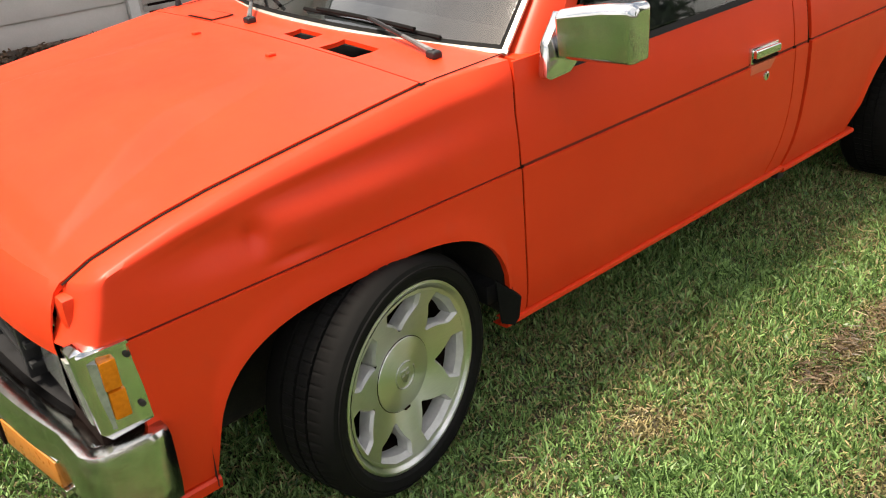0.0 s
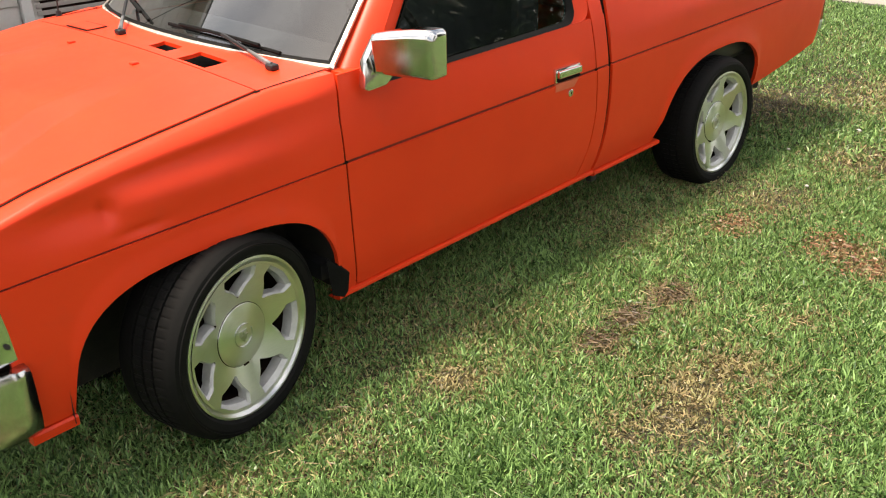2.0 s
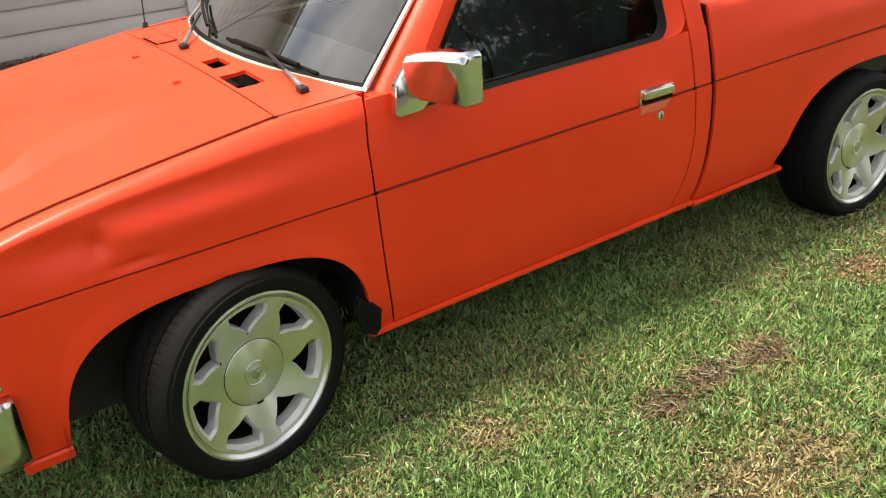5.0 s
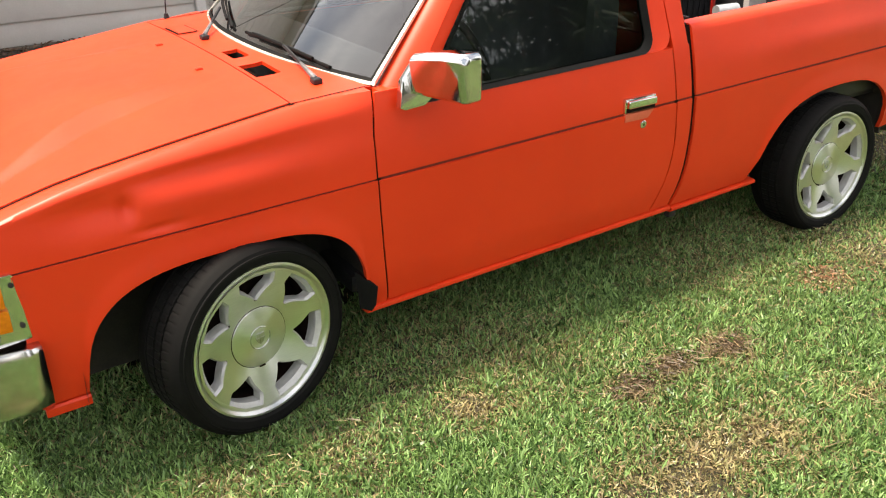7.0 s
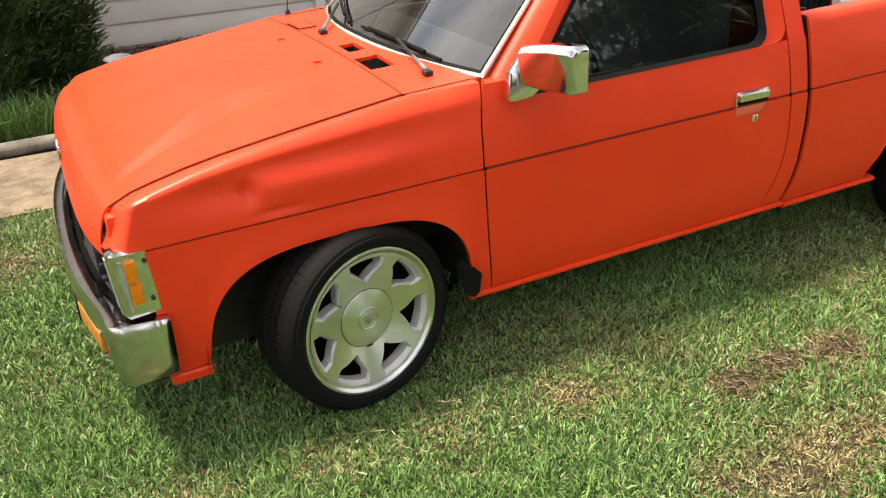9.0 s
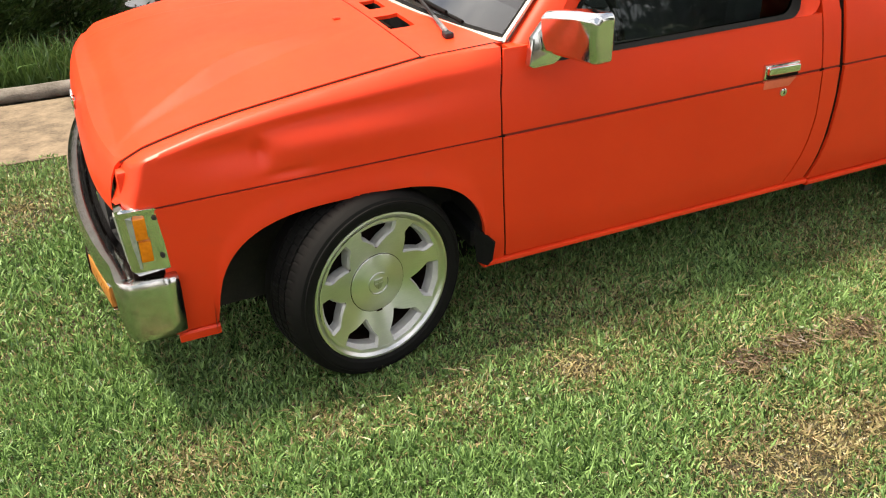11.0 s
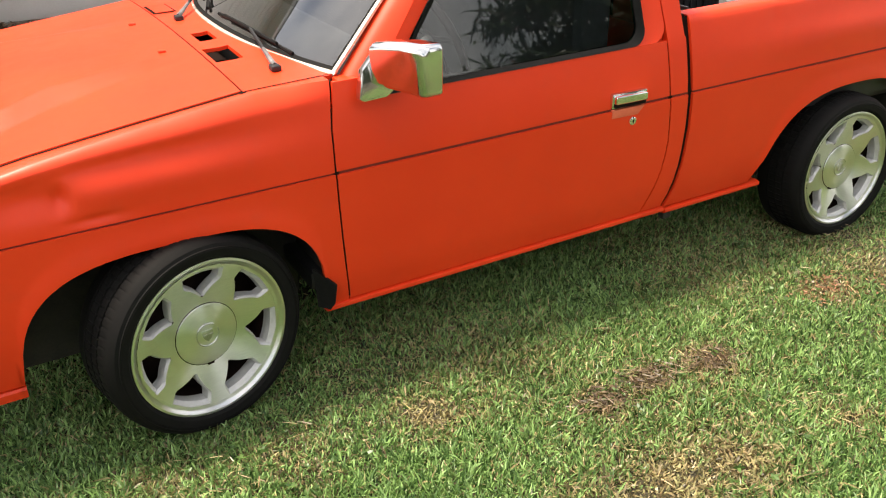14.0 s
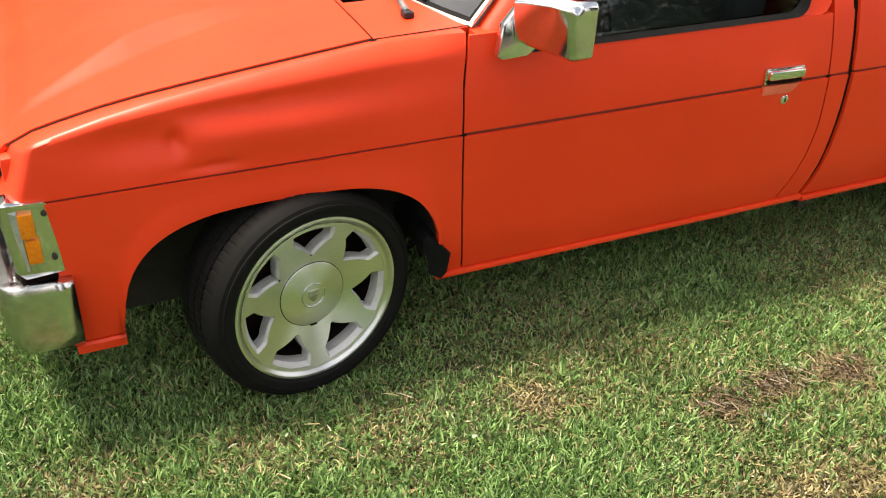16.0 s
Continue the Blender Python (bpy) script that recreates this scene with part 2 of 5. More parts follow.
def thing(name, label, category, group="", kind="", at=(0, 0, 0)):
    ob = tagged(new(name), label, category, group, kind)
    ob.location = at
    return ob


def box(lo, hi, bevel=0.0, segments=2, bm=None, m=None):
    bm = bm or bmesh.new()
    geo = bmesh.ops.create_cube(bm, size=1.0)["verts"]
    for v in geo:
        v.co = Vector([l + (h - l) * (c + 0.5) for l, h, c in zip(lo, hi, v.co)])
    if bevel:
        edges = {e for v in geo for e in v.link_edges}
        geo = bmesh.ops.bevel(bm, geom=list(edges), offset=bevel, segments=segments, affect="EDGES", profile=0.6)["verts"]
    if m is not None:
        bmesh.ops.transform(bm, matrix=m, verts=geo)
    return bm


def sheet(rows, bm=None, close=False, thick=None):
    """A skin through rows of points; thick: a way by which its rim is turned in."""
    bm = bm or bmesh.new()
    vs = [[bm.verts.new(p) for p in row] for row in rows]
    n = len(vs[0])
    for a, b in zip(vs, vs[1:]):
        for i in range(n if close else n - 1):
            j = (i + 1) % n
            bm.faces.new((a[i], a[j], b[j], b[i]))
    if thick is not None:
        rim = [e for e in bm.edges if e.is_boundary]
        new_geo = bmesh.ops.extrude_edge_only(bm, edges=rim)["geom"]
        bmesh.ops.translate(bm, vec=thick, verts=[g for g in new_geo if isinstance(g, bmesh.types.BMVert)])
    return bm


def prism(points, way, bm=None, bevel=0.0):
    """A flat outline pushed along a way into a solid."""
    bm = bm or bmesh.new()
    a = [bm.verts.new(p) for p in points]
    b = [bm.verts.new(Vector(p) + Vector(way)) for p in points]
    fs = [bm.faces.new(a), bm.faces.new(b[::-1])]
    n = len(a)
    for i in range(n):
        fs.append(bm.faces.new((a[i], b[i], b[(i + 1) % n], a[(i + 1) % n])))
    if bevel:
        edges = {e for f in fs for e in f.edges}
        bmesh.ops.bevel(bm, geom=list(edges), offset=bevel, segments=2, affect="EDGES", profile=0.6)
    return bm


def tube(path, radius, sides=8, bm=None, taper=1.0):
    bm = bm or bmesh.new()
    path = [Vector(p) for p in path]
    rows = []
    for i, p in enumerate(path):
        d = (path[min(i + 1, len(path) - 1)] - path[max(i - 1, 0)]).normalized()
        u = d.cross(Vector((0, 0, 1)) if abs(d.z) < 0.9 else Vector((1, 0, 0))).normalized()
        w = d.cross(u)
        r = radius * (1 + (taper - 1) * i / max(len(path) - 1, 1))
        rows.append([p + r * (math.cos(a) * u + math.sin(a) * w) for a in (2 * math.pi * k / sides for k in range(sides))])
    sheet(rows, bm, close=True)
    n = len(bm.verts)
    bm.verts.ensure_lookup_table()
    bm.faces.new([bm.verts[n - sides * len(path) + k] for k in range(sides)])
    bm.faces.new([bm.verts[n - sides + k] for k in range(sides)][::-1])
    return bm


def lathe(profile, steps, bm=None, wobble=None):
    """A profile of (radius, depth) turned round the y axis."""
    rows = []
    for i in range(steps):
        a = 2 * math.pi * i / steps
        row = []
        for k, (r, y) in enumerate(profile):
            rr = r - (wobble(i, k) if wobble else 0)
            row.append((rr * math.cos(a), y, rr * math.sin(a)))
        rows.append(row)
    rows.append(rows[0])
    bm = sheet(rows, bm)
    bmesh.ops.remove_doubles(bm, verts=bm.verts, dist=1e-6)
    return bm


def lin(a, b, n):
    return [a + (b - a) * i / (n - 1) for i in range(n)]


def table(xs, ys):
    """A smooth curve through a few stations."""
    return lambda x: float(np.interp(x, xs, ys))


def blades(name, mat, roots, heads, widths, dry=None, parent=None, bend=0.35):
    """Many pointed blades in one mesh: roots and heads are n x 3, widths n."""
    n = len(roots)
    way = heads - roots
    side = np.cross(way, np.random.normal(size=(n, 3)))
    side /= np.linalg.norm(side, axis=1, keepdims=True) + 1e-9
    mid = roots + way * 0.55 + np.array((0, 0, 1.0)) * (np.linalg.norm(way, axis=1, keepdims=True) * bend * 0.3)
    w = widths[:, None] * 0.5
    co = np.stack([roots - side * w, roots + side * w, mid + side * w * 0.85, mid - side * w * 0.85, heads], 1).reshape(-1, 3)
    mesh = bpy.data.meshes.new(name)
    mesh.vertices.add(5 * n)
    mesh.vertices.foreach_set("co", co.astype(np.float32).ravel())
    base = np.arange(n)[:, None] * 5
    loops = (base + np.array((0, 1, 2, 3, 3, 2, 4))).ravel()
    mesh.loops.add(7 * n)
    mesh.loops.foreach_set("vertex_index", loops.astype(np.int32))
    mesh.polygons.add(2 * n)
    starts = (np.arange(n)[:, None] * 7 + np.array((0, 4))).ravel()
    mesh.polygons.foreach_set("loop_start", starts.astype(np.int32))
    mesh.update(calc_edges=True)
    if dry is not None:
        at = mesh.attributes.new("dry", "FLOAT", "POINT")
        at.data.foreach_set("value", np.repeat(dry, 5).astype(np.float32))
    mesh.materials.append(mat)
    ob = new(name, mesh)
    if parent:
        ob.parent = parent
    return ob


# ---- the pickup: body lines ----
RAKE = 0.0245          # the body stands nose down
WIDTH = 1.66           # across the sides
AXLE, BASE = 0.0, 2.66
CREASE, SILL = 0.691, 0.225


def up(x, z):
    return z + RAKE * x - 0.003


def arch(x, centre, half, top, foot, n):
    u = abs(x - centre) / half
    return foot + (top - foot) * max(0.0, 1 - u**n) ** (1 / n) if u < 1 else foot


def front_arch(x):
    return arch(x, -0.050, 0.430, 0.603, 0.235, 3.1)


def rear_arch(x):
    return arch(x, 2.672, 0.436, 0.578, 0.25, 2.5)


def side_y(z):
    """How far the side lies in from its widest line, at a body height."""
    if z > CREASE:
        return 0.005 + 0.038 * ((z - CREASE) / 0.25) ** 1.5
    return 0.024 * ((CREASE - z) / 0.46) ** 2 + (0.011 * ((0.38 - z) / 0.12) ** 2 if z < 0.38 else 0.0)


fender_top = table([-0.72, -0.66, -0.60, -0.545, -0.45, -0.35, -0.22, -0.10, 0.06, 0.225, 0.47],
                   [0.735, 0.797, 0.824, 0.838, 0.859, 0.876, 0.893, 0.9075, 0.926, 0.9445, 0.951])
door_front = table([0.25, 0.36, 0.47, 0.60, 0.70, 0.82, 0.95], [0.460, 0.447, 0.438, 0.431, 0.428, 0.430, 0.447])
door_rear = table([0.22, 0.27, 0.34, 0.405, 0.47, 0.53, 0.69, 0.90, 1.45], [1.618, 1.634, 1.664, 1.686, 1.696, 1.701, 1.688, 1.668, 1.585])
bed_front = table([0.20, 0.25, 0.33, 0.43, 0.56, 0.69, 0.95], [1.732, 1.746, 1.772, 1.790, 1.795, 1.788, 1.768])
bed_rear = table([0.30, 0.42, 0.60, 0.95], [3.745, 3.805, 3.825, 3.815])


def dent(x, z):
    """The knock in the fender ahead of the wheel arch: a hollow with a sharp upper rim."""
    after = 1 / (1 + math.exp(-(x + 0.285 - 0.5 * (0.80 - z)) / 0.024))
    fade = math.exp(-((max(0.0, x + 0.05) / 0.28) ** 2))
    bulge = after * fade * (-0.006 * math.exp(-(((z - 0.775) / 0.036) ** 2)) + 0.008 * math.exp(-(((z - 0.850) / 0.034) ** 2)))
    hollow = (1 - after) * 0.017 * math.exp(-(((x + 0.36) / 0.12) ** 2) - ((z - 0.795) / 0.045) ** 2)
    knock = 0.015 * math.exp(-(((x + 0.305) / 0.018) ** 2) - ((z - 0.780) / 0.030) ** 2)
    crimp = 0.009 * math.exp(-(((x + 0.225) / 0.06) ** 2) - ((z - 0.712) / 0.014) ** 2)
    return bulge + hollow + knock + crimp


def mirrored(rows):
    return [[(x, WIDTH - y, z) for x, y, z in row] for row in rows]


truck = thing("pickup_truck", "orange repainted compact pickup truck with dented fender and polished alloy wheels", "pickup truck")
# leaned, house side higher, so the far hood edge fits the camera's view
LEAN = Matrix.Translation((0, 0, 0.7)) @ Matrix.Rotation(radians(2.05), 4, "X") @ Matrix.Translation((0, 0, -0.7))
truck.matrix_basis = LEAN


def panel(name, rows, label="", side=0, mat=PAINT, inward=0.012, thing_=truck):
    if side:
        rows = mirrored(rows)
    return part(name, sheet(rows, thick=Vector((0, -inward if side else inward, 0))), mat, thing_, label, 40)


HOOD_EDGE = 0.104


def fender(side):
    bm = bmesh.new()
    sign = -1 if side else 1
    flip = mirrored if side else (lambda r: r)
    # lower skin: from the arch or the foot to the line
    rows = []
    for s in lin(0, 1, 11):
        row = []
        for x in lin(-0.605, 0.0, 46) + lin(0.012, 0.470, 36):
            x = min(x, door_front(0.5) - 0.003) if x > 0.42 else x
            low = front_arch(x) if -0.480 < x < 0.380 else (0.285 if x < 0 else SILL + 0.004)
            z = low + (CREASE - 0.003 - low) * s
            if x > 0.40:
                x = 0.40 + (x - 0.40) * (door_front(z) - 0.003 - 0.40) / (door_front(0.5) - 0.003 - 0.40)
            flare = 0.010 * math.exp(-((z - low) / 0.05) ** 2) if -0.480 < x < 0.380 else 0
            row.append((x, side_y(z) - flare, up(x, z)))
        rows.append(row)
    sheet(flip(rows), bm)
    # upper skin: the line, the dented flank, the shoulder, the edge beside the hood
    rows = []
    heights = [0, 0.02] + lin(0.05, 0.90, 34) + [0.95, 0.985, 1.0, 1.0]
    for k, s in enumerate(heights):
        row = []
        for q in lin(0, 1, 150):
            z0 = CREASE + 0.002
            xf = -0.702 + 0.045 * s
            xr = door_front(z0 + 0.25 * s) - 0.003
            x = xf + (xr - xf) * q
            zt = fender_top(x)
            z = z0 + (zt - z0) * s
            y = side_y(z) + dent(x, z) * min(1, 4 * (1 - s)) * min(1, 8 * s)
            y += 0.096 * max(0.0, 1 - (x - xf) / 0.055) ** 2.2
            if k == len(heights) - 1:
                y, z = max(HOOD_EDGE - 0.007, y), zt + 0.0005
            else:
                soft_from = 0.94 - 0.15 * max(0.0, min(1.0, (x + 0.62) / 0.6))
                y += (0.010 + 0.022 * max(0.0, min(1.0, (x + 0.62) / 0.6))) * max(0.0, (s - soft_from) / (1 - soft_from)) ** 2.2 * (0.25 + 0.75 * max(0.0, min(1.0, (0.44 - x) / 0.12)))
            row.append((x, max(y, 0), up(x, z)))
        rows.append(row)
    sheet(flip(rows), bm)
    rim = [e for e in bm.edges if e.is_boundary]
    geo = bmesh.ops.extrude_edge_only(bm, edges=rim)["geom"]
    bmesh.ops.translate(bm, vec=(0, 0.018 * sign, -0.002), verts=[g for g in geo if isinstance(g, bmesh.types.BMVert)])
    # strip along the body line, its dark tone painted in for shade
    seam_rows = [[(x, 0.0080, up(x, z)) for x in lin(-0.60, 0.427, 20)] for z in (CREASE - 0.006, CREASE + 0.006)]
    part("groove_shade_strip", sheet(flip(seam_rows)), GROOVE_SHADE, truck)
    ob = part("front_fender", bm, PAINT, truck, "orange front fender with a knocked-in dent" if not side else "", 40)
    # strip below the bumper end
    rows = [[(x, 0.017 + dy, up(x, z)) for x in lin(-0.60, -0.482, 8)] for z, dy in ((0.243, 0.018), (0.250, 0.004), (0.275, 0.0), (0.281, 0.006))]
    part("valance", sheet(flip(rows), thick=(0, 0.03 * sign, 0)), PAINT, truck)
    return ob


fender(0)
fender(1)


def side_skin(x0, x1, low, high, cols, extra=()):
    """Rows of a side panel between two edges that depend on height."""
    zs = [(z, 0) for z in lin(low, CREASE - 0.006, 9)] + [(CREASE - 0.005, 0.010), (CREASE + 0.003, 0.010)] + [(z, 0) for z in [CREASE + 0.004] + lin(CREASE + 0.02, high, 8)]
    return [[(x0(z) + (x1(z) - x0(z)) * q, side_y(z) + dy, up(x0(z) + (x1(z) - x0(z)) * q, z)) for q in lin(0, 1, cols)] for z, dy in zs]


BELT = 0.884


def tumble(z):
    """The side of the cab above the belt leans in."""
    return side_y(BELT) + 0.26 * (z - BELT)


def door(side):
    rows = side_skin(lambda z: door_front(z) + 0.003, lambda z: door_rear(z) - 0.003, 0.255, BELT, 30)
    return panel("door", rows, "orange door with a chrome handle" if not side else "", side, inward=0.03)


door_near = door(0)
door_far = door(1)

for side in (0, 1):
    flip = mirrored if side else (lambda r: r)
    inn = Vector((0, -0.03 if side else 0.03, 0))
    # rocker under the door
    rows = [[(x, y, up(x, z)) for x in lin(0.383, 1.742, 24)] for z, y in ((0.224, 0.060), (0.227, 0.036), (0.232, 0.029), (0.240, 0.027), (0.246, 0.029), (0.249, 0.035), (0.250, 0.046))]
    part("rocker_panel", sheet(flip(rows), thick=inn), PAINT, truck)
    # cab corner behind the door
    rows = side_skin(lambda z: door_rear(z) + 0.003, lambda z: bed_front(z) - 0.020, 0.255, BELT, 6)
    zs = lin(BELT + 0.01, 1.44, 12)
    rows += [[(x, tumble(z), up(x, z)) for x in lin(door_rear(z) + 0.003, 1.748 - 0.13 * (z - BELT), 6)] for z in zs]
    part("cab_corner", sheet(flip(rows), thick=inn), PAINT, truck)
    # dark gap between cab and bed, and behind the door seams
    rows = [[(bed_front(z) + dx, side_y(z) + 0.012, up(1.77, z)) for dx in (-0.03, 0.02)] for z in lin(0.23, 0.95, 12)]
    part("gap_seal", sheet(flip(rows)), SEAM, truck)
    for edge, name in ((door_front, "door_seal"), (door_rear, "door_seal")):
        rows = [[(edge(z) + dx, side_y(z) + 0.005, up(edge(z), z)) for dx in (-0.010, 0.010)] for z in lin(0.262, 0.875, 14)]
        part(name, sheet(flip(rows)), SEAM, truck)
    # bed side
    bm = bmesh.new()
    xs = lin(0, 1, 100)
    def bed_low(x):
        if 2.238 < x < 3.106:
            return max(rear_arch(x), 0.29 if x > 2.9 else 0.25)
        return 0.246 if x < 2.5 else 0.290 + 0.075 * max(0, (x - 3.07) / 0.6) ** 1.4
    rows = []
    for s in lin(0, 1, 11) + [1.004]:
        row = []
        for q in xs:
            x = bed_front(0.45) + 0.003 + (bed_rear(0.5) - bed_front(0.45)) * q
            z = bed_low(x) + (CREASE - 0.005 - bed_low(x)) * s
            xx = x + (bed_front(z) - bed_front(0.45)) * (1 - q) + (bed_rear(z) - bed_rear(0.5)) * q * q
            flare = 0.008 * math.exp(-((z - bed_low(x)) / 0.05) ** 2) if 2.238 < x < 3.106 else 0
            row.append((xx, side_y(z) - flare + (0.010 if s > 1 else 0) + 0.05 * max(0, 1 - (bed_rear(z) - xx) / 0.07) ** 2, up(xx, z)))
        rows.append(row)
    sheet(flip(rows), bm)
    # the same painted shade along the line on bed, door and cab corner
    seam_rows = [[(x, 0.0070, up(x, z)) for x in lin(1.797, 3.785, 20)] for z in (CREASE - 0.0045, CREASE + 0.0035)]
    part("groove_shade_strip", sheet(flip(seam_rows)), GROOVE_SHADE, truck)
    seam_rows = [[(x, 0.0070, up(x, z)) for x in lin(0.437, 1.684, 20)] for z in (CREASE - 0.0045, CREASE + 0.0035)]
    part("groove_shade_strip", sheet(flip(seam_rows)), GROOVE_SHADE, truck)
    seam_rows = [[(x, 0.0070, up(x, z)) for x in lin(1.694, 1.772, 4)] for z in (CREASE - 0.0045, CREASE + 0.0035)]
    part("groove_shade_strip", sheet(flip(seam_rows)), GROOVE_SHADE, truck)
    rows = []
    for z, dy in [(CREASE + 0.003, 0.010), (CREASE + 0.004, 0)] + [(z, 0) for z in lin(CREASE + 0.02, 0.925, 9)] + [(0.940, 0.001), (0.950, 0.006), (0.954, 0.014), (0.954, 0.05)]:
        row = []
        for q in xs:
            x = bed_front(z) + 0.003 + (bed_rear(z) - bed_front(z) - 0.003) * q
            bulge = 0.010 * math.exp(-(((z - 0.80) / 0.05) ** 2)) * math.exp(-(((x - 2.66) / 0.55) ** 2))
            pit = 0.004 * math.exp(-(((x - 2.18) / 0.02) ** 2) - ((z - 0.905) / 0.015) ** 2)
            row.append((x, side_y(z) + dy - bulge + pit + 0.05 * max(0, 1 - (bed_rear(z) - x) / 0.07) ** 2, up(x, z)))
        rows.append(row)
    sheet(flip(rows), bm)
    rim = [e for e in bm.edges if e.is_boundary]
    geo = bmesh.ops.extrude_edge_only(bm, edges=rim)["geom"]
    bmesh.ops.translate(bm, vec=inn * 0.6, verts=[g for g in geo if isinstance(g, bmesh.types.BMVert)])
    part("bed_side", bm, PAINT, truck, "orange bed side with a small dent below the rail" if not side else "", 40)
    # lip under the bed ahead of the rear wheel
    rows = [[(x, y, up(x, z)) for x in lin(1.752, 2.245, 10)] for z, y in ((0.214, 0.055), (0.217, 0.036), (0.222, 0.029), (0.229, 0.027), (0.235, 0.029), (0.238, 0.035), (0.239, 0.046))]
    part("bed_lip", sheet(flip(rows), thick=inn), PAINT, truck)
    # inner arches
    for fn, c, h in ((front_arch, -0.05, 0.43), (rear_arch, 2.655, 0.415)):
        rows = [[(c + (x - c) * 1.03, y, up(x, fn(x) + 0.02)) for x in [c + h * math.sin(a) for a in lin(-1.57, 1.57, 30)]] for y in (0.012, 0.10, 0.30)]
        rows.append([(x * 1.0, 0.32, up(x, 0.16)) for x, _, _ in rows[0]])
        part("wheel_well", sheet(flip(rows)), DARK_METAL, truck)
    # windows of the doors
    wf = lambda z: 0.598 + 0.80 * (z - BELT)
    wr = lambda z: 1.578 - 0.10 * (z - BELT)
    zs = lin(BELT + 0.002, 1.40, 10)
    glass = sheet(flip([[(x, tumble(z) + 0.016, up(x, z)) for x in lin(wf(z) + 0.01, wr(z) - 0.01, 8)] for z in zs]))
    pane = part("side_window", glass, DARK_GLASS, door_far if side else door_near, "dark door glass", 60)
    bm = bmesh.new()
    def ring(inner, outer, y_in, y_out):
        loop = []
        for (fx0, fx1, z0, z1), dy in ((inner, y_in), (outer, y_out)):
            pts = [(fx0(z), z) for z in lin(z1, z0, 10)] + [(x, z0) for x in lin(fx0(z0), fx1(z0), 14)[1:-1]]
            r = 0.05
            pts += [(fx1(z0 + r) - r + r * math.sin(a) * 1.0, z0 + r - r * math.cos(a)) for a in lin(0.2, 1.4, 5)]
            pts += [(fx1(z), z) for z in lin(z0 + r, z1, 10)] + [(x, z1) for x in lin(fx1(z1), fx0(z1), 14)[1:-1]]
            loop.append([(x, tumble(z) + dy, up(x, z)) for x, z in pts])
        return loop
    seal_in = (lambda z: wf(z) + 0.026, lambda z: wr(z) - 0.020, BELT + 0.012, 1.375)
    seal_out = (wf, wr, BELT + 0.001, 1.40)
    frame_out = (lambda z: wf(z) - 0.055, lambda z: door_rear(z) - 0.003, BELT, 1.44)
    lo, hi = ring(seal_in, seal_out, 0.012, -0.003)
    edge = [(x, y + 0.014, z) for x, y, z in lo]
    part("window_seal", sheet(flip([edge, lo, hi]), close=True), RUBBER, door_far if side else door_near)
    lo, hi = ring(seal_out, frame_out, 0.006, 0.0)
    part("window_frame", sheet(flip([lo, hi]), close=True, thick=inn * 0.7), PAINT, door_far if side else door_near)
    # windshield pillar
    rows = []
    for z in lin(0.93, 1.42, 12):
        y = tumble(max(z, BELT))
        x_in = 0.494 + 0.925 * (z - 0.937)
        x_out = max(wf(z) - 0.052, door_front(0.94) + 0.003 if z < 0.95 else -9)
        rows.append([(x_in, y + 0.050, up(x_in, z)), (x_in + 0.006, y + 0.032, up(x_in, z)), (x_in + 0.03, y + 0.014, up(x_in, z)), (max(x_out - 0.012, x_in + 0.04), y + 0.002, up(x_in, z)), (max(x_out, x_in + 0.05), y, up(x_in, z))])
    part("windshield_pillar", sheet(flip(rows), thick=inn * 0.5), PAINT, truck)
    # small corner between pillar, fender and door
    rows = [[(x, side_y(z), up(x, z)) for x in lin(door_front(z) + 0.003, wf(BELT) + 0.02, 5)] for z in lin(BELT - 0.01, 0.945, 4)]
    part("door_corner", sheet(flip(rows), thick=inn * 0.3), PAINT, door_far if side else door_near)

for side in (0, 1):
    y0 = 0.030 if not side else WIDTH - 0.115
    part("cowl_corner", box((0.470, y0 + 0.012, up(0.47, 0.90)), (0.530, y0 + 0.085, up(0.47, 0.946)), 0.008), PAINT, truck)

# ---- hood, cowl, windshield ----
MID = WIDTH / 2


def hood_z(x, y):
    u = min(1.0, abs(y - MID) / (MID - 0.082))
    crown = 0.018 * (1 - u * u)
    # a raised middle with a slanted flank that widens from a point at the nose and dies out before the cowl
    from_edge = MID - abs(y - MID)
    run = max(0.0, x + 0.66)
    outer = 0.185 + 0.50 * min(run, 0.42) + 0.25 * max(0.0, run - 0.42)
    inner = outer + 0.022 + 0.22 * min(run, 0.35)
    s = max(0.0, min(1.0, (from_edge - outer) / (inner - outer)))
    s = 0.85 * s + 0.15 * s * s * (3 - 2 * s)
    # rise tuned until the flank catches a bright streak
    rise = 0.026 * min(1.0, run / 0.30) * max(0.0, min(1.0, (0.14 - x) / 0.38))
    return fender_top(max(x, -0.66)) + 0.004 + crown + rise * s


def nose_x(y):
    u = abs(y - MID) / (MID - 0.08)
    return -0.708 + 0.052 * u**4


rows = []
for q in lin(0, 1, 90):
    row = []
    for y in lin(HOOD_EDGE, WIDTH - HOOD_EDGE, 121):
        xn = nose_x(y)
        x = xn + (0.206 - xn) * q
        row.append((x, y, up(x, hood_z(x, y))))
    rows.append(row)
nose = []
for k, (dx, dz) in enumerate(((-0.040, -0.125), (-0.041, -0.110), (-0.036, -0.075), (-0.026, -0.040), (-0.014, -0.014))):
    nose.append([(nose_x(y) + dx, y, up(nose_x(y), hood_z(nose_x(y), y) + dz - 0.012 * (1 - (abs(y - MID) / (MID - 0.08)) ** 2) * (1 if k < 3 else 0.3))) for y in lin(HOOD_EDGE, WIDTH - HOOD_EDGE, 121)])
hood = part("hood", sheet(nose + rows, thick=(0, 0, -0.014)), PAINT, truck, "orange hood with a long crease and a slanted flank catching light", 40)
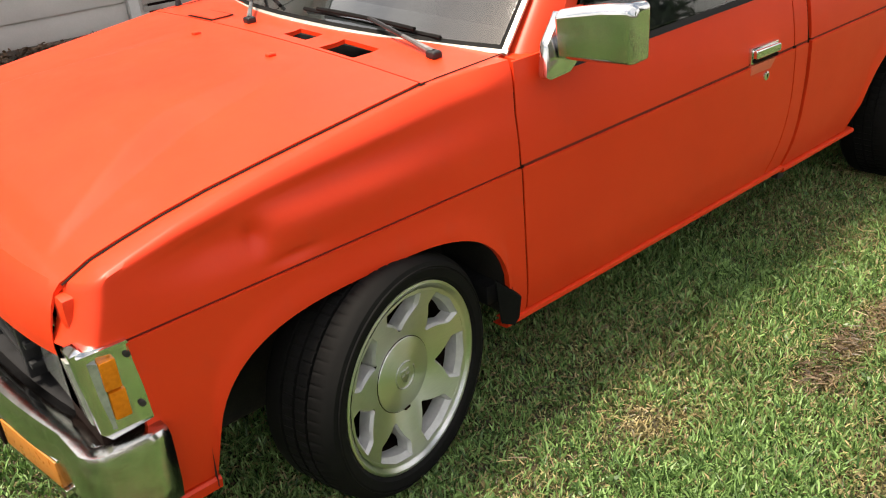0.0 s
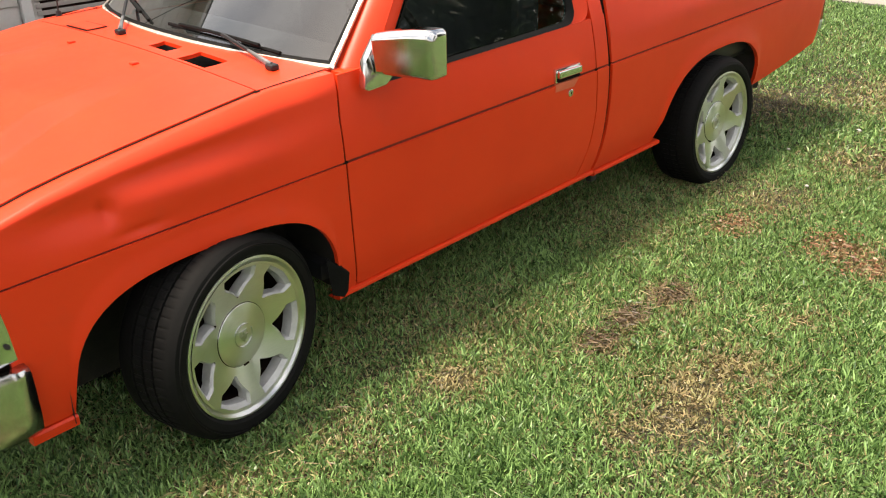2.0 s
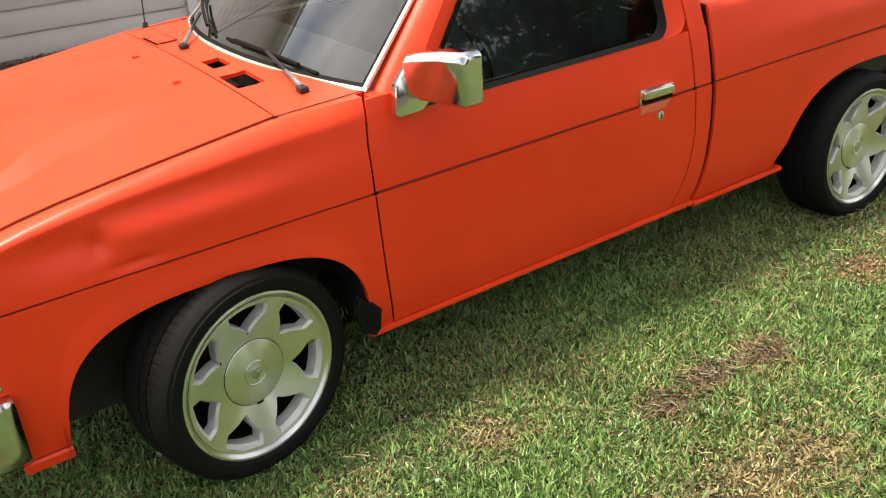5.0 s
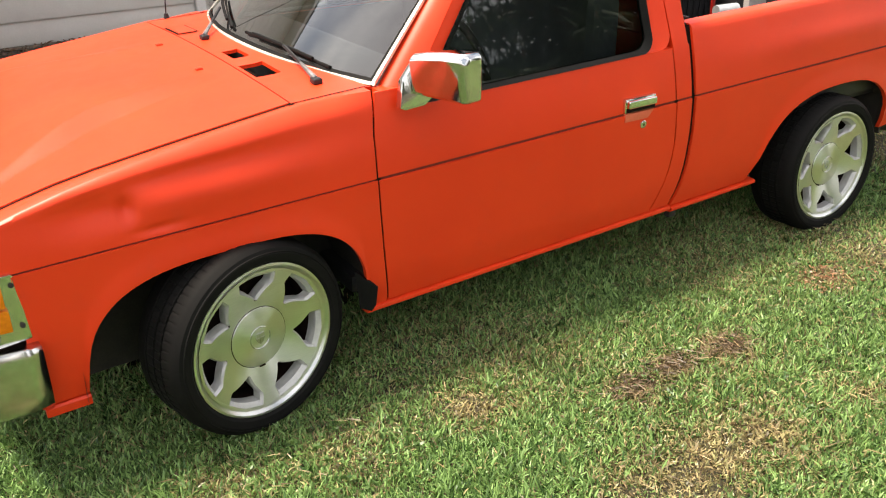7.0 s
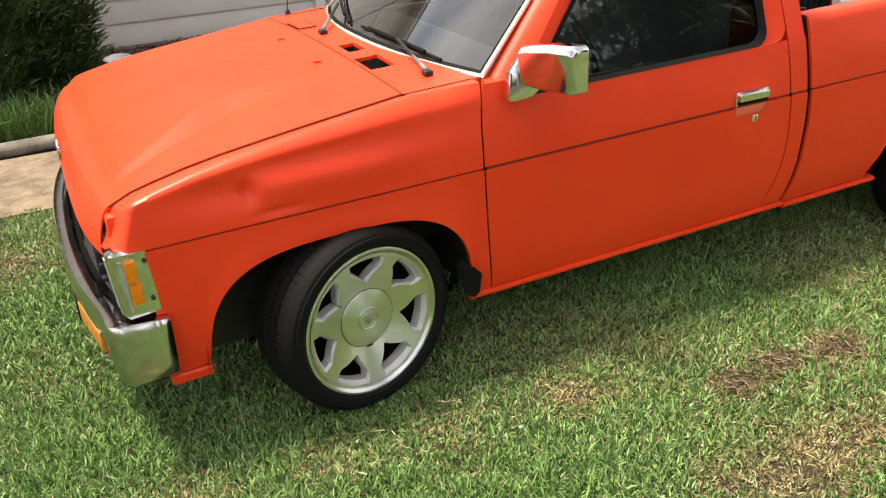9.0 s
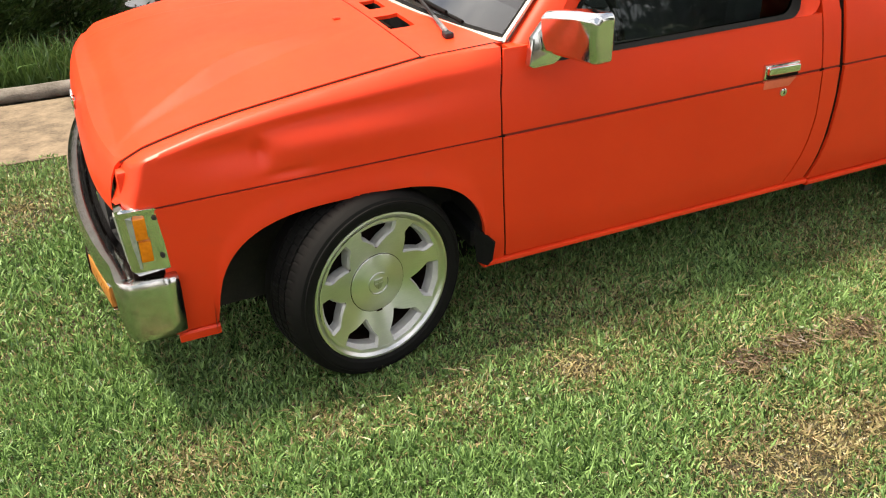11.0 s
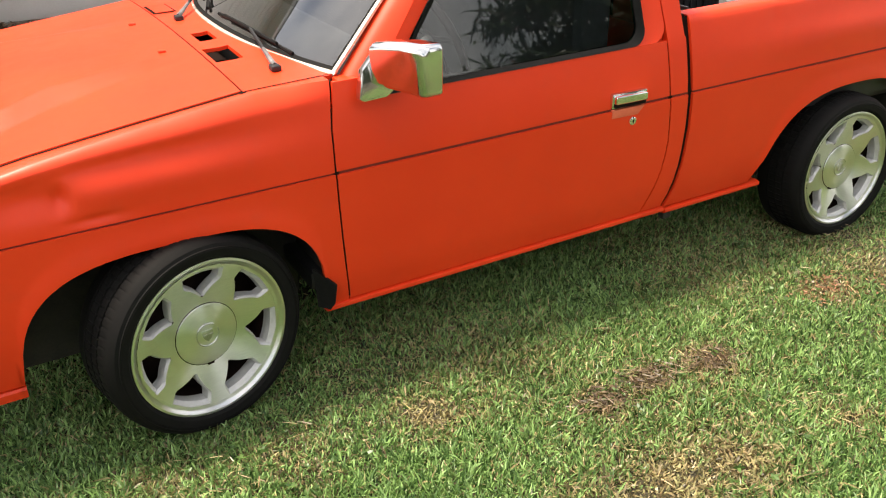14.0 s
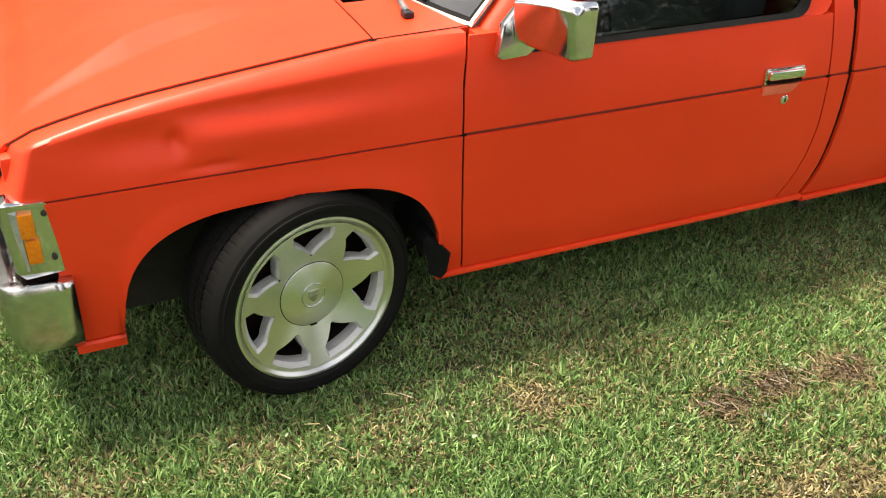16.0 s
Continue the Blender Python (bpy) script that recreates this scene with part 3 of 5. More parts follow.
for cx, cy in ((-0.02, 0.62), (-0.02, 1.06)):
    part("washer_nozzle", box((0.105, cy - 0.012, up(0.1, hood_z(0.11, cy)) - 0.004), (0.13, cy + 0.012, up(0.1, hood_z(0.11, cy)) + 0.008), 0.006), PAINT, hood)
# emblem on the nose
ez = up(-0.73, hood_z(nose_x(MID), MID)) - 0.055
ring_pts = [(nose_x(MID) - 0.037, MID + 0.034 * math.cos(a) * 0.75, ez + 0.034 * math.sin(a)) for a in lin(0, 6.2832, 24)]
em = tube(ring_pts, 0.005, 6)
box((nose_x(MID) - 0.043, MID - 0.030, ez - 0.007), (nose_x(MID) - 0.028, MID + 0.030, ez + 0.007), 0.002, bm=em)
part("hood_badge", em, CHROME, hood, "small round chrome badge")

HOLES = ((0.224, 0.308, 0.390, 0.548), (0.246, 0.304, 0.648, 0.765))


def base_x(y):
    u = abs(y - MID) / (MID - 0.09)
    return 0.345 + 0.140 * u**2.2


def cowl_z(x, y):
    u = abs(y - MID) / (MID - 0.082)
    return hood_z(min(x, 0.2), y) + 0.10 * max(0, min(x, 0.40) - 0.28) * max(0.0, 1 - u**6)


# cowl panel with its two open slots and one closed flap
bm = bmesh.new()
xs = sorted(set(lin(0, 1, 25)))
ys = sorted(set(lin(HOOD_EDGE - 0.003, WIDTH - HOOD_EDGE + 0.003, 61) + [h[2] for h in HOLES] + [h[3] for h in HOLES]))
grid = {}
xg = sorted(set([0.212] + [h[0] for h in HOLES] + [h[1] for h in HOLES] + lin(0.212, 0.50, 26)))
for x in xg:
    for y in ys:
        xx = min(x, base_x(y) + 0.012)
        grid[x, y] = bm.verts.new((xx, y, up(xx, cowl_z(xx, y))))
for a, b in zip(xg, xg[1:]):
    for c, d in zip(ys, ys[1:]):
        cx, cy = (a + b) / 2, (c + d) / 2
        if any(h[0] < cx < h[1] and h[2] < cy < h[3] for h in HOLES) or a >= base_x(cy) + 0.012:
            continue
        bm.faces.new((grid[a, c], grid[b, c], grid[b, d], grid[a, d]))
bmesh.ops.remove_doubles(bm, verts=bm.verts, dist=1e-5)
bmesh.ops.delete(bm, geom=[v for v in bm.verts if not v.link_faces], context="VERTS")
rim = [e for e in bm.edges if e.is_boundary]
geo = bmesh.ops.extrude_edge_only(bm, edges=rim)["geom"]
bmesh.ops.translate(bm, vec=(0, 0, -0.012), verts=[g for g in geo if isinstance(g, bmesh.types.BMVert)])
cowl = part("cowl_panel", bm, PAINT, truck, "orange cowl panel with two open vent slots", 40)
part("cowl_tray", box((0.20, 0.09, 0.80), (0.33, WIDTH - 0.09, 0.90), 0.01), SEAM, cowl)
for y0 in (1.16,):
    flap = [[(x, y, up(x, cowl_z(x, y) + 0.004)) for y in lin(y0, y0 + 0.16, 8)] for x in lin(0.225, 0.290, 5)]
    part("vent_flap", sheet(flap, thick=(0, 0, -0.006)), PAINT, cowl)
    part("flap_gap", sheet([[(x, y, up(x, cowl_z(x, y) + 0.0015)) for y in lin(y0 - 0.010, y0 + 0.166, 8)] for x in (0.215, 0.297)]), SEAM, cowl)
# hood gaps: black strips laid in the side and rear joints in place of shade
for side in (0, 1):
    rows = [[(x, y, up(x, fender_top(x) + 0.0015)) for x in lin(-0.66, 0.49, 60)] for y in (HOOD_EDGE - 0.0085, HOOD_EDGE - 0.0005)]
    part("hood_gap", sheet(mirrored(rows) if side else rows), SEAM, truck)
part("hood_gap", sheet([[(x, y, up(x, hood_z(0.2, y) - 0.002)) for y in lin(0.09, WIDTH - 0.09, 60)] for x in (0.200, 0.218)]), SEAM, truck)


def shield(y, s):
    """A point of the windshield: s from foot to head."""
    u = abs(y - MID) / (MID - 0.09)
    x0, z0 = base_x(y), 0.948 + 0.018 * (1 - u * u)
    x1, z1 = 0.86 + 0.10 * u * u, 1.425
    inset = 0.13 * s
    yy = MID + (y - MID) * (1 - inset / MID)
    x = x0 + (x1 - x0) * s
    return (x, yy, up(x, z0 + (z1 - z0) * s))


rows = [[shield(y, s) for y in lin(0.112, WIDTH - 0.112, 40)] for s in lin(0.014, 0.98, 14)]
windshield = part("windshield", sheet(rows), GLASS, truck, "raked windshield reflecting sky and house wall", 60)
windshield.visible_shadow = False
for side in (0, 1):
    flip = mirrored if side else (lambda r: r)
    rows = []
    for s in lin(0.0, 0.99, 16):
        row = []
        for y, d in ((0.096, 0.0), (0.097, 0.008), (0.108, 0.008), (0.109, 0.0)):
            x, yy, z = shield(y, s)
            row.append((x - 0.7 * d, yy - 0.3 * d, z + 0.7 * d))
        rows.append(row)
    part("windshield_trim", sheet(flip(rows)), PALE_TRIM, windshield, "bright metal trim strip")
    rows = [[(lambda p: (p[0] - 0.001, p[1], p[2] + 0.003))(shield(y, s)) for y in (0.104, 0.121)] for s in lin(0.0, 0.99, 16)]
    part("windshield_seal", sheet(flip(rows)), RUBBER, windshield)
rows = []
for s, d in ((-0.010, 0.0), (-0.008, 0.006), (0.008, 0.007), (0.010, 0.0)):
    rows.append([(lambda p: (p[0] - d, p[1], p[2] + d))(shield(y, s)) for y in lin(0.09, WIDTH - 0.09, 50)])
part("windshield_trim", sheet(rows), PALE_TRIM, windshield, "bright metal trim strip")
rows = [[(lambda p: (p[0] - 0.002, p[1], p[2] + 0.004))(shield(y, s)) for y in lin(0.10, WIDTH - 0.10, 50)] for s in (0.008, 0.028)]
part("windshield_seal", sheet(rows), RUBBER, windshield)

# roof and back of the cab
rows = []
for x, dz in ((0.84, -0.03), (0.88, 0.005), (0.98, 0.03), (1.2, 0.042), (1.45, 0.042), (1.60, 0.03), (1.675, 0.0)):
    rows.append([(x, y, up(x, 1.425 + dz - 0.035 * (abs(y - MID) / 0.65) ** 4)) for y in lin(tumble(1.42), WIDTH - tumble(1.42), 30)])
part("roof", sheet(rows, thick=(0, 0, -0.03)), PAINT, truck)
bm = box((1.66, 0.06, 0.30), (1.70, WIDTH - 0.06, 0.95), 0.01)
for y0, y1 in ((0.10, 0.32), (WIDTH - 0.32, WIDTH - 0.10)):
    box((1.66, y0, 0.95), (1.70, y1, 1.46), 0.01, bm=bm)
box((1.66, 0.2, 1.36), (1.70, WIDTH - 0.2, 1.46), 0.01, bm=bm)
back = part("cab_back", bm, PAINT, truck)
part("rear_window", box((1.675, 0.31, 0.945), (1.682, WIDTH - 0.31, 1.365)), DARK_GLASS, truck, "dark rear glass")

# cab interior
part("dashboard", box((0.42, 0.12, 0.66), (0.80, WIDTH - 0.12, 0.925), 0.05, 3), PLASTIC, truck)
part("cab_floor", box((0.35, 0.07, 0.30), (1.66, WIDTH - 0.07, 0.36), 0.01), PLASTIC, truck)
bm = box((1.05, 0.16, 0.42), (1.55, WIDTH - 0.16, 0.62), 0.05, 3)
box((1.38, 0.16, 0.55), (1.54, WIDTH - 0.16, 1.12), 0.05, 3, bm=bm, m=Matrix.Translation((0, 0, 0)))
part("bench_seat", bm, INTERIOR, truck, "grey cloth bench seat")
wheel_ring = [(1.0, 0.42 + 0.18 * math.cos(a), 0.95 + 0.18 * math.sin(a)) for a in lin(0, 6.2832, 33)]
tilt = Matrix.Translation((0.98, 0.42, 0.93)) @ Matrix.Rotation(radians(-22), 4, "Y") @ Matrix.Translation((-1.0, -0.42, -0.95))
wheel_ring = [tilt @ Vector(p) for p in wheel_ring]
bm = tube(wheel_ring, 0.015, 8)
tube([(0.72, 0.42, 0.80), (0.97, 0.42, 0.925)], 0.03, 8, bm)
for a in (0.2, 2.94, 4.71):
    tube([tilt @ Vector((1.0, 0.42, 0.95)), tilt @ Vector((1.0, 0.42 + 0.17 * math.cos(a), 0.95 + 0.17 * math.sin(a)))], 0.012, 6, bm)
part("steering_wheel", bm, PLASTIC, truck, "black steering wheel")
for side in (0, 1):
    y = 0.075 if not side else WIDTH - 0.10
    part("door_lining", box((0.50, y, 0.36), (1.62, y + 0.025, 0.91), 0.01), INTERIOR, truck)

# ---- wipers ----
def wiper(pivot, tip, blade_a, blade_b):
    px, py = pivot
    pz = up(px, cowl_z(px, py))
    root = part("wiper", tube([(px, py, pz - 0.02), (px, py, pz + 0.008)], 0.013, 12), PLASTIC, truck, "black wiper with a worn grey arm")
    a = Vector((px, py, pz + 0.012))
    t = Vector(shield(tip[0], tip[1])) + Vector((-0.018, 0, 0.018))
    mid_ = a.lerp(t, 0.45)
    part("arm_head", tube([a, a.lerp(mid_, 0.55), mid_], 0.0095, 8, taper=0.6), DULL_ARM, root, "worn grey wiper arm")
    part("knuckle", box((-0.015, -0.020, -0.014), (0.015, 0.016, 0.006), 0.008, 3, m=Matrix.Translation(a)), PLASTIC, root)
    part("arm", tube([mid_, t], 0.006, 6), PLASTIC, root)
    p, q = Vector(shield(*blade_a)), Vector(shield(*blade_b))
    lift = Vector((-0.010, 0, 0.010))
    pts = [p.lerp(q, s) for s in lin(0, 1, 8)]
    bm = tube([v + lift * 0.6 for v in pts], 0.006, 6)
    tube([v + lift * (1.5 + 0.8 * math.sin(math.pi * i / 7)) for i, v in enumerate(pts)][1:-1], 0.006, 6, bm)
    part("blade", bm, RUBBER, root)


wiper((0.345, 0.215), (0.52, 0.060), (0.28, 0.030), (0.84, 0.062))
wiper((0.268, 1.000), (1.22, 0.10), (0.98, 0.05), (1.46, 0.16))

# antenna on the far fender
ant = part("antenna", tube([(0.30, 1.575, up(0.3, 0.94)), (0.30, 1.575, up(0.3, 0.965))], 0.014, 10, taper=0.6), PLASTIC, truck, "thin antenna with a red base")
part("mast", tube([(0.30, 1.575, 0.97), (0.335, 1.575, 1.40), (0.36, 1.575, 1.75)], 0.0028, 6), DARK_METAL, ant)

# ---- front end ----
def nose_line(y, x_mid, x_end, edge=0.10):
    u = max(0.0, abs(y - MID) / (MID + 0.03))
    return x_mid + (x_end - x_mid) * u**4


# grille and radiator support behind it
bm = box((-0.66, 0.20, 0.44), (-0.60, WIDTH - 0.20, 0.74), 0.01)
part("radiator_panel", bm, SEAM, truck)
grille = part("grille", box((-0.705, 0.34, 0.655), (-0.65, WIDTH - 0.34, 0.690), 0.01), PLASTIC, truck, "black plastic grille bars")
for z in (0.50, 0.55, 0.60):
    part("grille_bar", box((-0.715, 0.34, z), (-0.68, WIDTH - 0.34, z + 0.016), 0.005), PLASTIC, grille)
for y in (0.36, 0.66, 0.98, 1.28):
    part("grille_upright", box((-0.72, y, 0.47), (-0.68, y + 0.02, 0.67), 0.005), PLASTIC, grille)
for side in (0, 1):
    flip_m = Matrix.Identity(4) if not side else Matrix.Translation((0, WIDTH, 0)) @ Matrix.Diagonal((1, -1, 1, 1))
    def pt(bm):
        bm.transform(flip_m)
        return bm
    lamp = part("headlight", pt(box((-0.690, 0.105, 0.490), (-0.63, 0.335, 0.668), 0.012)), CLEAR, truck, "rectangular clear headlight")
    part("headlight_bezel", pt(box((-0.682, 0.098, 0.482), (-0.64, 0.342, 0.676), 0.006)), CHROME, lamp)
    # corner lamp: chrome surround that wraps the corner, clear lens and amber block
    outline = [(-0.598, 0.674), (-0.684, 0.688), (-0.704, 0.680), (-0.692, 0.506), (-0.674, 0.484), (-0.588, 0.492)]
    bm = prism([(x, 0.000 if x > -0.70 else 0.012, z) for x, z in outline], (0, 0.05, 0), bevel=0.005)
    bezel = part("corner_lamp", pt(bm), CHROME, truck, "chrome-framed corner lamp with clear and amber lens")
    part("lamp_roof", pt(box((-0.696, -0.004, 0.672), (-0.602, 0.05, 0.680), 0.003)), CHROME, bezel)
    lens = prism([(-0.664, -0.006, 0.656), (-0.695, 0.008, 0.662), (-0.708, 0.035, 0.660), (-0.696, 0.035, 0.515), (-0.686, 0.008, 0.510), (-0.660, -0.006, 0.506)], (0, 0.03, 0), bevel=0.003)
    part("clear_lens", pt(lens), CLEAR, bezel, "clear ribbed lens")
    bm = box((-0.664, -0.010, 0.594), (-0.632, 0.02, 0.656), 0.004)
    box((-0.660, -0.010, 0.528), (-0.628, 0.02, 0.589), 0.004, bm=bm)
    part("amber_lens", pt(bm), AMBER, bezel, "bright amber lens in two blocks")
    for sx, sz in ((-0.608, 0.650), (-0.604, 0.535)):
        screw = lathe([(0.0, -0.004), (0.006, -0.004), (0.007, 0.0), (0.007, 0.006)], 12)
        screw.transform(Matrix.Translation((sx, -0.001, sz)))
        part("screw", pt(screw), DARK_METAL, bezel)
    part("nose_filler", pt(box((-0.679, 0.066, 0.666), (-0.60, 0.127, 0.764), 0.014)), PAINT, truck)
    # rim of the fender behind the lamp and dark filler under it
    part("lamp_filler", pt(box((-0.690, 0.02, 0.30), (-0.56, 0.18, 0.672), 0.01)), SEAM, truck)


def bumper_section(y):
    """Outline of the bumper bar in depth and height: top shelf, shoulder, face, foot."""
    return ((0.075, 0.458), (0.030, 0.476), (0.006, 0.472), (0.0, 0.456), (0.0, 0.412), (0.004, 0.345), (0.012, 0.306), (0.030, 0.286), (0.045, 0.282))


def bumper_path():
    """Plan of the bumper's face: near end, corner, bowed front, far corner, far end."""
    pts = [(-0.575, -0.024), (-0.62, -0.030), (-0.665, -0.030)]
    for a in lin(0.15, 1.35, 6):
        pts.append((-0.690 - 0.055 * math.sin(a), 0.030 - 0.058 * math.cos(a)))
    for y in lin(0.12, WIDTH - 0.12, 25):
        u = (y - MID) / (MID - 0.12)
        pts.append((-0.815 + 0.066 * abs(u) ** 2.4, y))
    return pts + [(x, WIDTH - y) for x, y in pts[8::-1]]


path = bumper_path()
rows = []
for i, (x, y) in enumerate(path):
    d = Vector(path[min(i + 1, len(path) - 1)]) - Vector(path[max(i - 1, 0)])
    n = Vector((d.y, -d.x)).normalized()
    inward = n if n.dot(Vector((-0.4, MID)) - Vector((x, y))) > 0 else -n
    row = []
    for depth_, z in bumper_section(y):
        side_drop = 0.010 if abs(y - MID) > MID - 0.02 else 0.0
        row.append((x + inward.x * depth_, y + inward.y * depth_, z - side_drop * (z < 0.4)))
    rows.append(row)
bumper = part("front_bumper", sheet(rows, thick=None), OLD_CHROME, truck, "dull scratched chrome front bumper", 50)
sol = bumper.modifiers.new("thickness", "SOLIDIFY")
sol.thickness, sol.offset = 0.004, 0
for side in (0, 1):
    ys = (0.16, 0.40) if not side else (WIDTH - 0.40, WIDTH - 0.16)
    xa = -0.815 + 0.066 * (0.55 / 0.71) ** 2.4
    m = Matrix.Translation((xa + 0.004, sum(ys) / 2, 0.352)) @ Matrix.Rotation(radians(9 if not side else -9), 4, "Z")
    part("turn_signal", box((-0.006, -0.125, -0.034), (0.03, 0.125, 0.034), 0.006, m=m), OLD_AMBER, bumper, "faded amber turn signal")
    frame_bm = box((-0.004, -0.135, -0.050), (0.02, 0.135, -0.036), 0.004, m=m)
    box((-0.004, -0.135, 0.036), (0.02, 0.135, 0.044), 0.004, bm=frame_bm, m=m)
    part("signal_surround", frame_bm, OLD_CHROME, bumper)
    yc = 0.50 if not side else WIDTH - 0.50
    part("bumper_slot", box((-0.806, yc - 0.08, 0.300), (-0.70, yc + 0.08, 0.375), 0.01), SEAM, bumper)
part("bumper_shelf", box((-0.735, 0.10, 0.440), (-0.60, WIDTH - 0.10, 0.452), 0.004), PLASTIC, truck)

# ---- door hardware and mirror ----
def crease_pt(x, z, y=None):
    return Vector((x, side_y(z) if y is None else y, up(x, z)))


hz = 0.700
hx0, hx1 = 1.428, 1.565
part("handle_recess", box((hx0 - 0.006, -0.004, up(1.5, hz) - 0.006), (hx1 + 0.008, 0.02, up(1.5, hz) + 0.046), 0.006), CHROME, door_near, "chrome handle surround")
bm = box((hx0, -0.020, up(1.5, hz) + 0.012), (hx1, -0.002, up(1.5, hz) + 0.040), 0.007, 3)
part("door_handle", bm, CHROME, door_near, "chrome flip door handle")
part("handle_slot", box((hx0 + 0.004, -0.010, up(1.5, hz) - 0.002), (hx1, 0.0, up(1.5, hz) + 0.010), 0.002), SEAM, door_near)
pocket = [(hx0 + 0.0, 0.0, up(1.5, hz) - 0.010), (hx1 + 0.004, 0.0, up(1.5, hz) - 0.010), (hx1 - 0.025, 0.0, up(1.5, hz) - 0.040), (hx0 + 0.0, 0.0, up(1.5, hz) - 0.040)]
part("handle_plate", prism([(x, -0.003, z) for x, y, z in pocket], (0, 0.012, 0), bevel=0.002), FADED, door_near, "faded lighter orange patch")
lock = lathe([(0.0, -0.006), (0.010, -0.006), (0.0145, -0.004), (0.016, 0.004)], 24)
lock.transform(Matrix.Translation((1.520, 0.0, 0.673)))
part("key_lock", lock, CHROME, door_near, "round chrome key lock")
slot = box((1.5185, -0.0075, 0.667), (1.5215, -0.004, 0.679))
part("key_slot", slot, SEAM, door_near)

# mirror: chrome foot on the door corner, short arm, chrome shell
mirror = part("door_mirror", prism([(0.503, 0.014, 0.908), (0.520, 0.012, 0.900), (0.590, 0.014, 0.904), (0.655, 0.022, 0.945), (0.620, 0.044, 1.045), (0.590, 0.044, 1.050), (0.520, 0.024, 0.985)], (0, -0.030, 0), bevel=0.008), CHROME, truck, "scuffed chrome door mirror")
shell = bmesh.new()
secs = []
for s in (0.0, 0.25, 0.6, 0.92, 1.0):
    y = -0.010 - 0.176 * s
    grow = 1.0 if s < 0.95 else 0.90
    x_f = 0.548 + 0.072 * s + (0.010 if s == 1 else 0)
    x_b = 0.612 + 0.072 * s - (0.008 if s == 1 else 0)
    z_b, z_t = 0.942 - 0.006 * s, 1.064 + 0.018 * math.sin(math.pi * min(s, 1) * 0.6)
    if s == 1:
        z_b, z_t = z_b + 0.012, z_t - 0.012
    secs.append([(x_f, y, z_b + 0.006), (x_f - 0.007, y, (z_b + z_t) / 2), (x_f - 0.011, y, z_t - 0.016), (x_f + 0.006, y, z_t), (x_b, y, z_t), (x_b, y, z_b), (x_f + 0.012, y, z_b)])
sheet(secs, shell, close=True)
shell.verts.ensure_lookup_table()
n7 = len(secs[0])
shell.faces.new([shell.verts[k] for k in range(n7)])
shell.faces.new([shell.verts[len(shell.verts) - n7 + k] for k in range(n7)])
ob = part("mirror_shell", shell, CHROME, mirror, "chrome mirror shell with scuffs", 30)
bev = ob.modifiers.new("round", "BEVEL")
bev.width, bev.segments, bev.limit_method, bev.angle_limit = 0.006, 3, "ANGLE", radians(25)
part("mirror_glass", prism([(0.6225, -0.035, 0.955), (0.6735, -0.175, 0.95), (0.6735, -0.175, 1.055), (0.6225, -0.035, 1.05)], (0.004, 0, 0)), CHROME, mirror)

# mud flap behind the front wheel
part("mud_flap", prism([(0.338, 0.020, 0.405), (0.378, -0.002, 0.366), (0.402, -0.008, 0.340), (0.394, -0.006, 0.280), (0.378, -0.004, 0.262), (0.345, 0.012, 0.275)], (0.006, 0.010, 0.0), bevel=0.001), RUBBER, truck, "torn black mud flap")

# ---- bed ----
part("bed_floor", box((1.80, 0.08, 0.52), (3.72, WIDTH - 0.08, 0.56), 0.01), LINER, truck)
liner = part("bed_liner", box((1.80, 0.06, 0.55), (1.83, WIDTH - 0.06, 0.985), 0.008), LINER, truck, "black ribbed plastic bed liner")
for i in range(16):
    z = 0.60 + i * 0.026
    part("rib", box((1.828, 0.12, z), (1.838, WIDTH - 0.12, z + 0.013), 0.003), LINER, liner)
for side in (0, 1):
    y0 = 0.055 if not side else WIDTH - 0.085
    part("liner_side", box((1.82, y0, 0.55), (3.70, y0 + 0.03, 0.985 if not side else 1.03), 0.008), LINER, liner)
for i in range(36):
    x = 1.88 + i * 0.05
    part("rib", box((x, WIDTH - 0.098, 0.58), (x + 0.024, WIDTH - 0.084, 1.02), 0.005), LINER, liner)
part("liner_tail", box((3.66, 0.09, 0.55), (3.69, WIDTH - 0.09, 1.04), 0.008), LINER, liner)
part("tailgate", box((3.775, 0.10, 0.46), (3.82, WIDTH - 0.10, 1.05), 0.012), PAINT, truck)
for side in (0, 1):
    y0 = 0.022 if not side else WIDTH - 0.067
    tail = part("tail_lamp", box((3.775, y0, 0.54), (3.836, y0 + 0.045, 0.80), 0.008), RED_LENS, truck, "slim red tail lamp with a clear foot")
    part("reverse_lens", box((3.776, y0 - 0.001, 0.525), (3.837, y0 + 0.046, 0.580), 0.006), CLEAR, tail)
for side in (0, 1):
    y0 = 0.03 if not side else WIDTH - 0.36
    part("well_wall", box((3.100, y0, 0.33), (3.114, y0 + 0.33, 0.64), 0.003), DARK_METAL, truck)
    y1 = 0.355 if not side else WIDTH - 0.37
    part("well_wall", box((2.22, y1, 0.20), (3.09, y1 + 0.015, 0.66), 0.003), DARK_METAL, truck)
    part("well_wall", box((-0.46, y1, 0.22), (0.38, y1 + 0.015, 0.66), 0.003), DARK_METAL, truck)
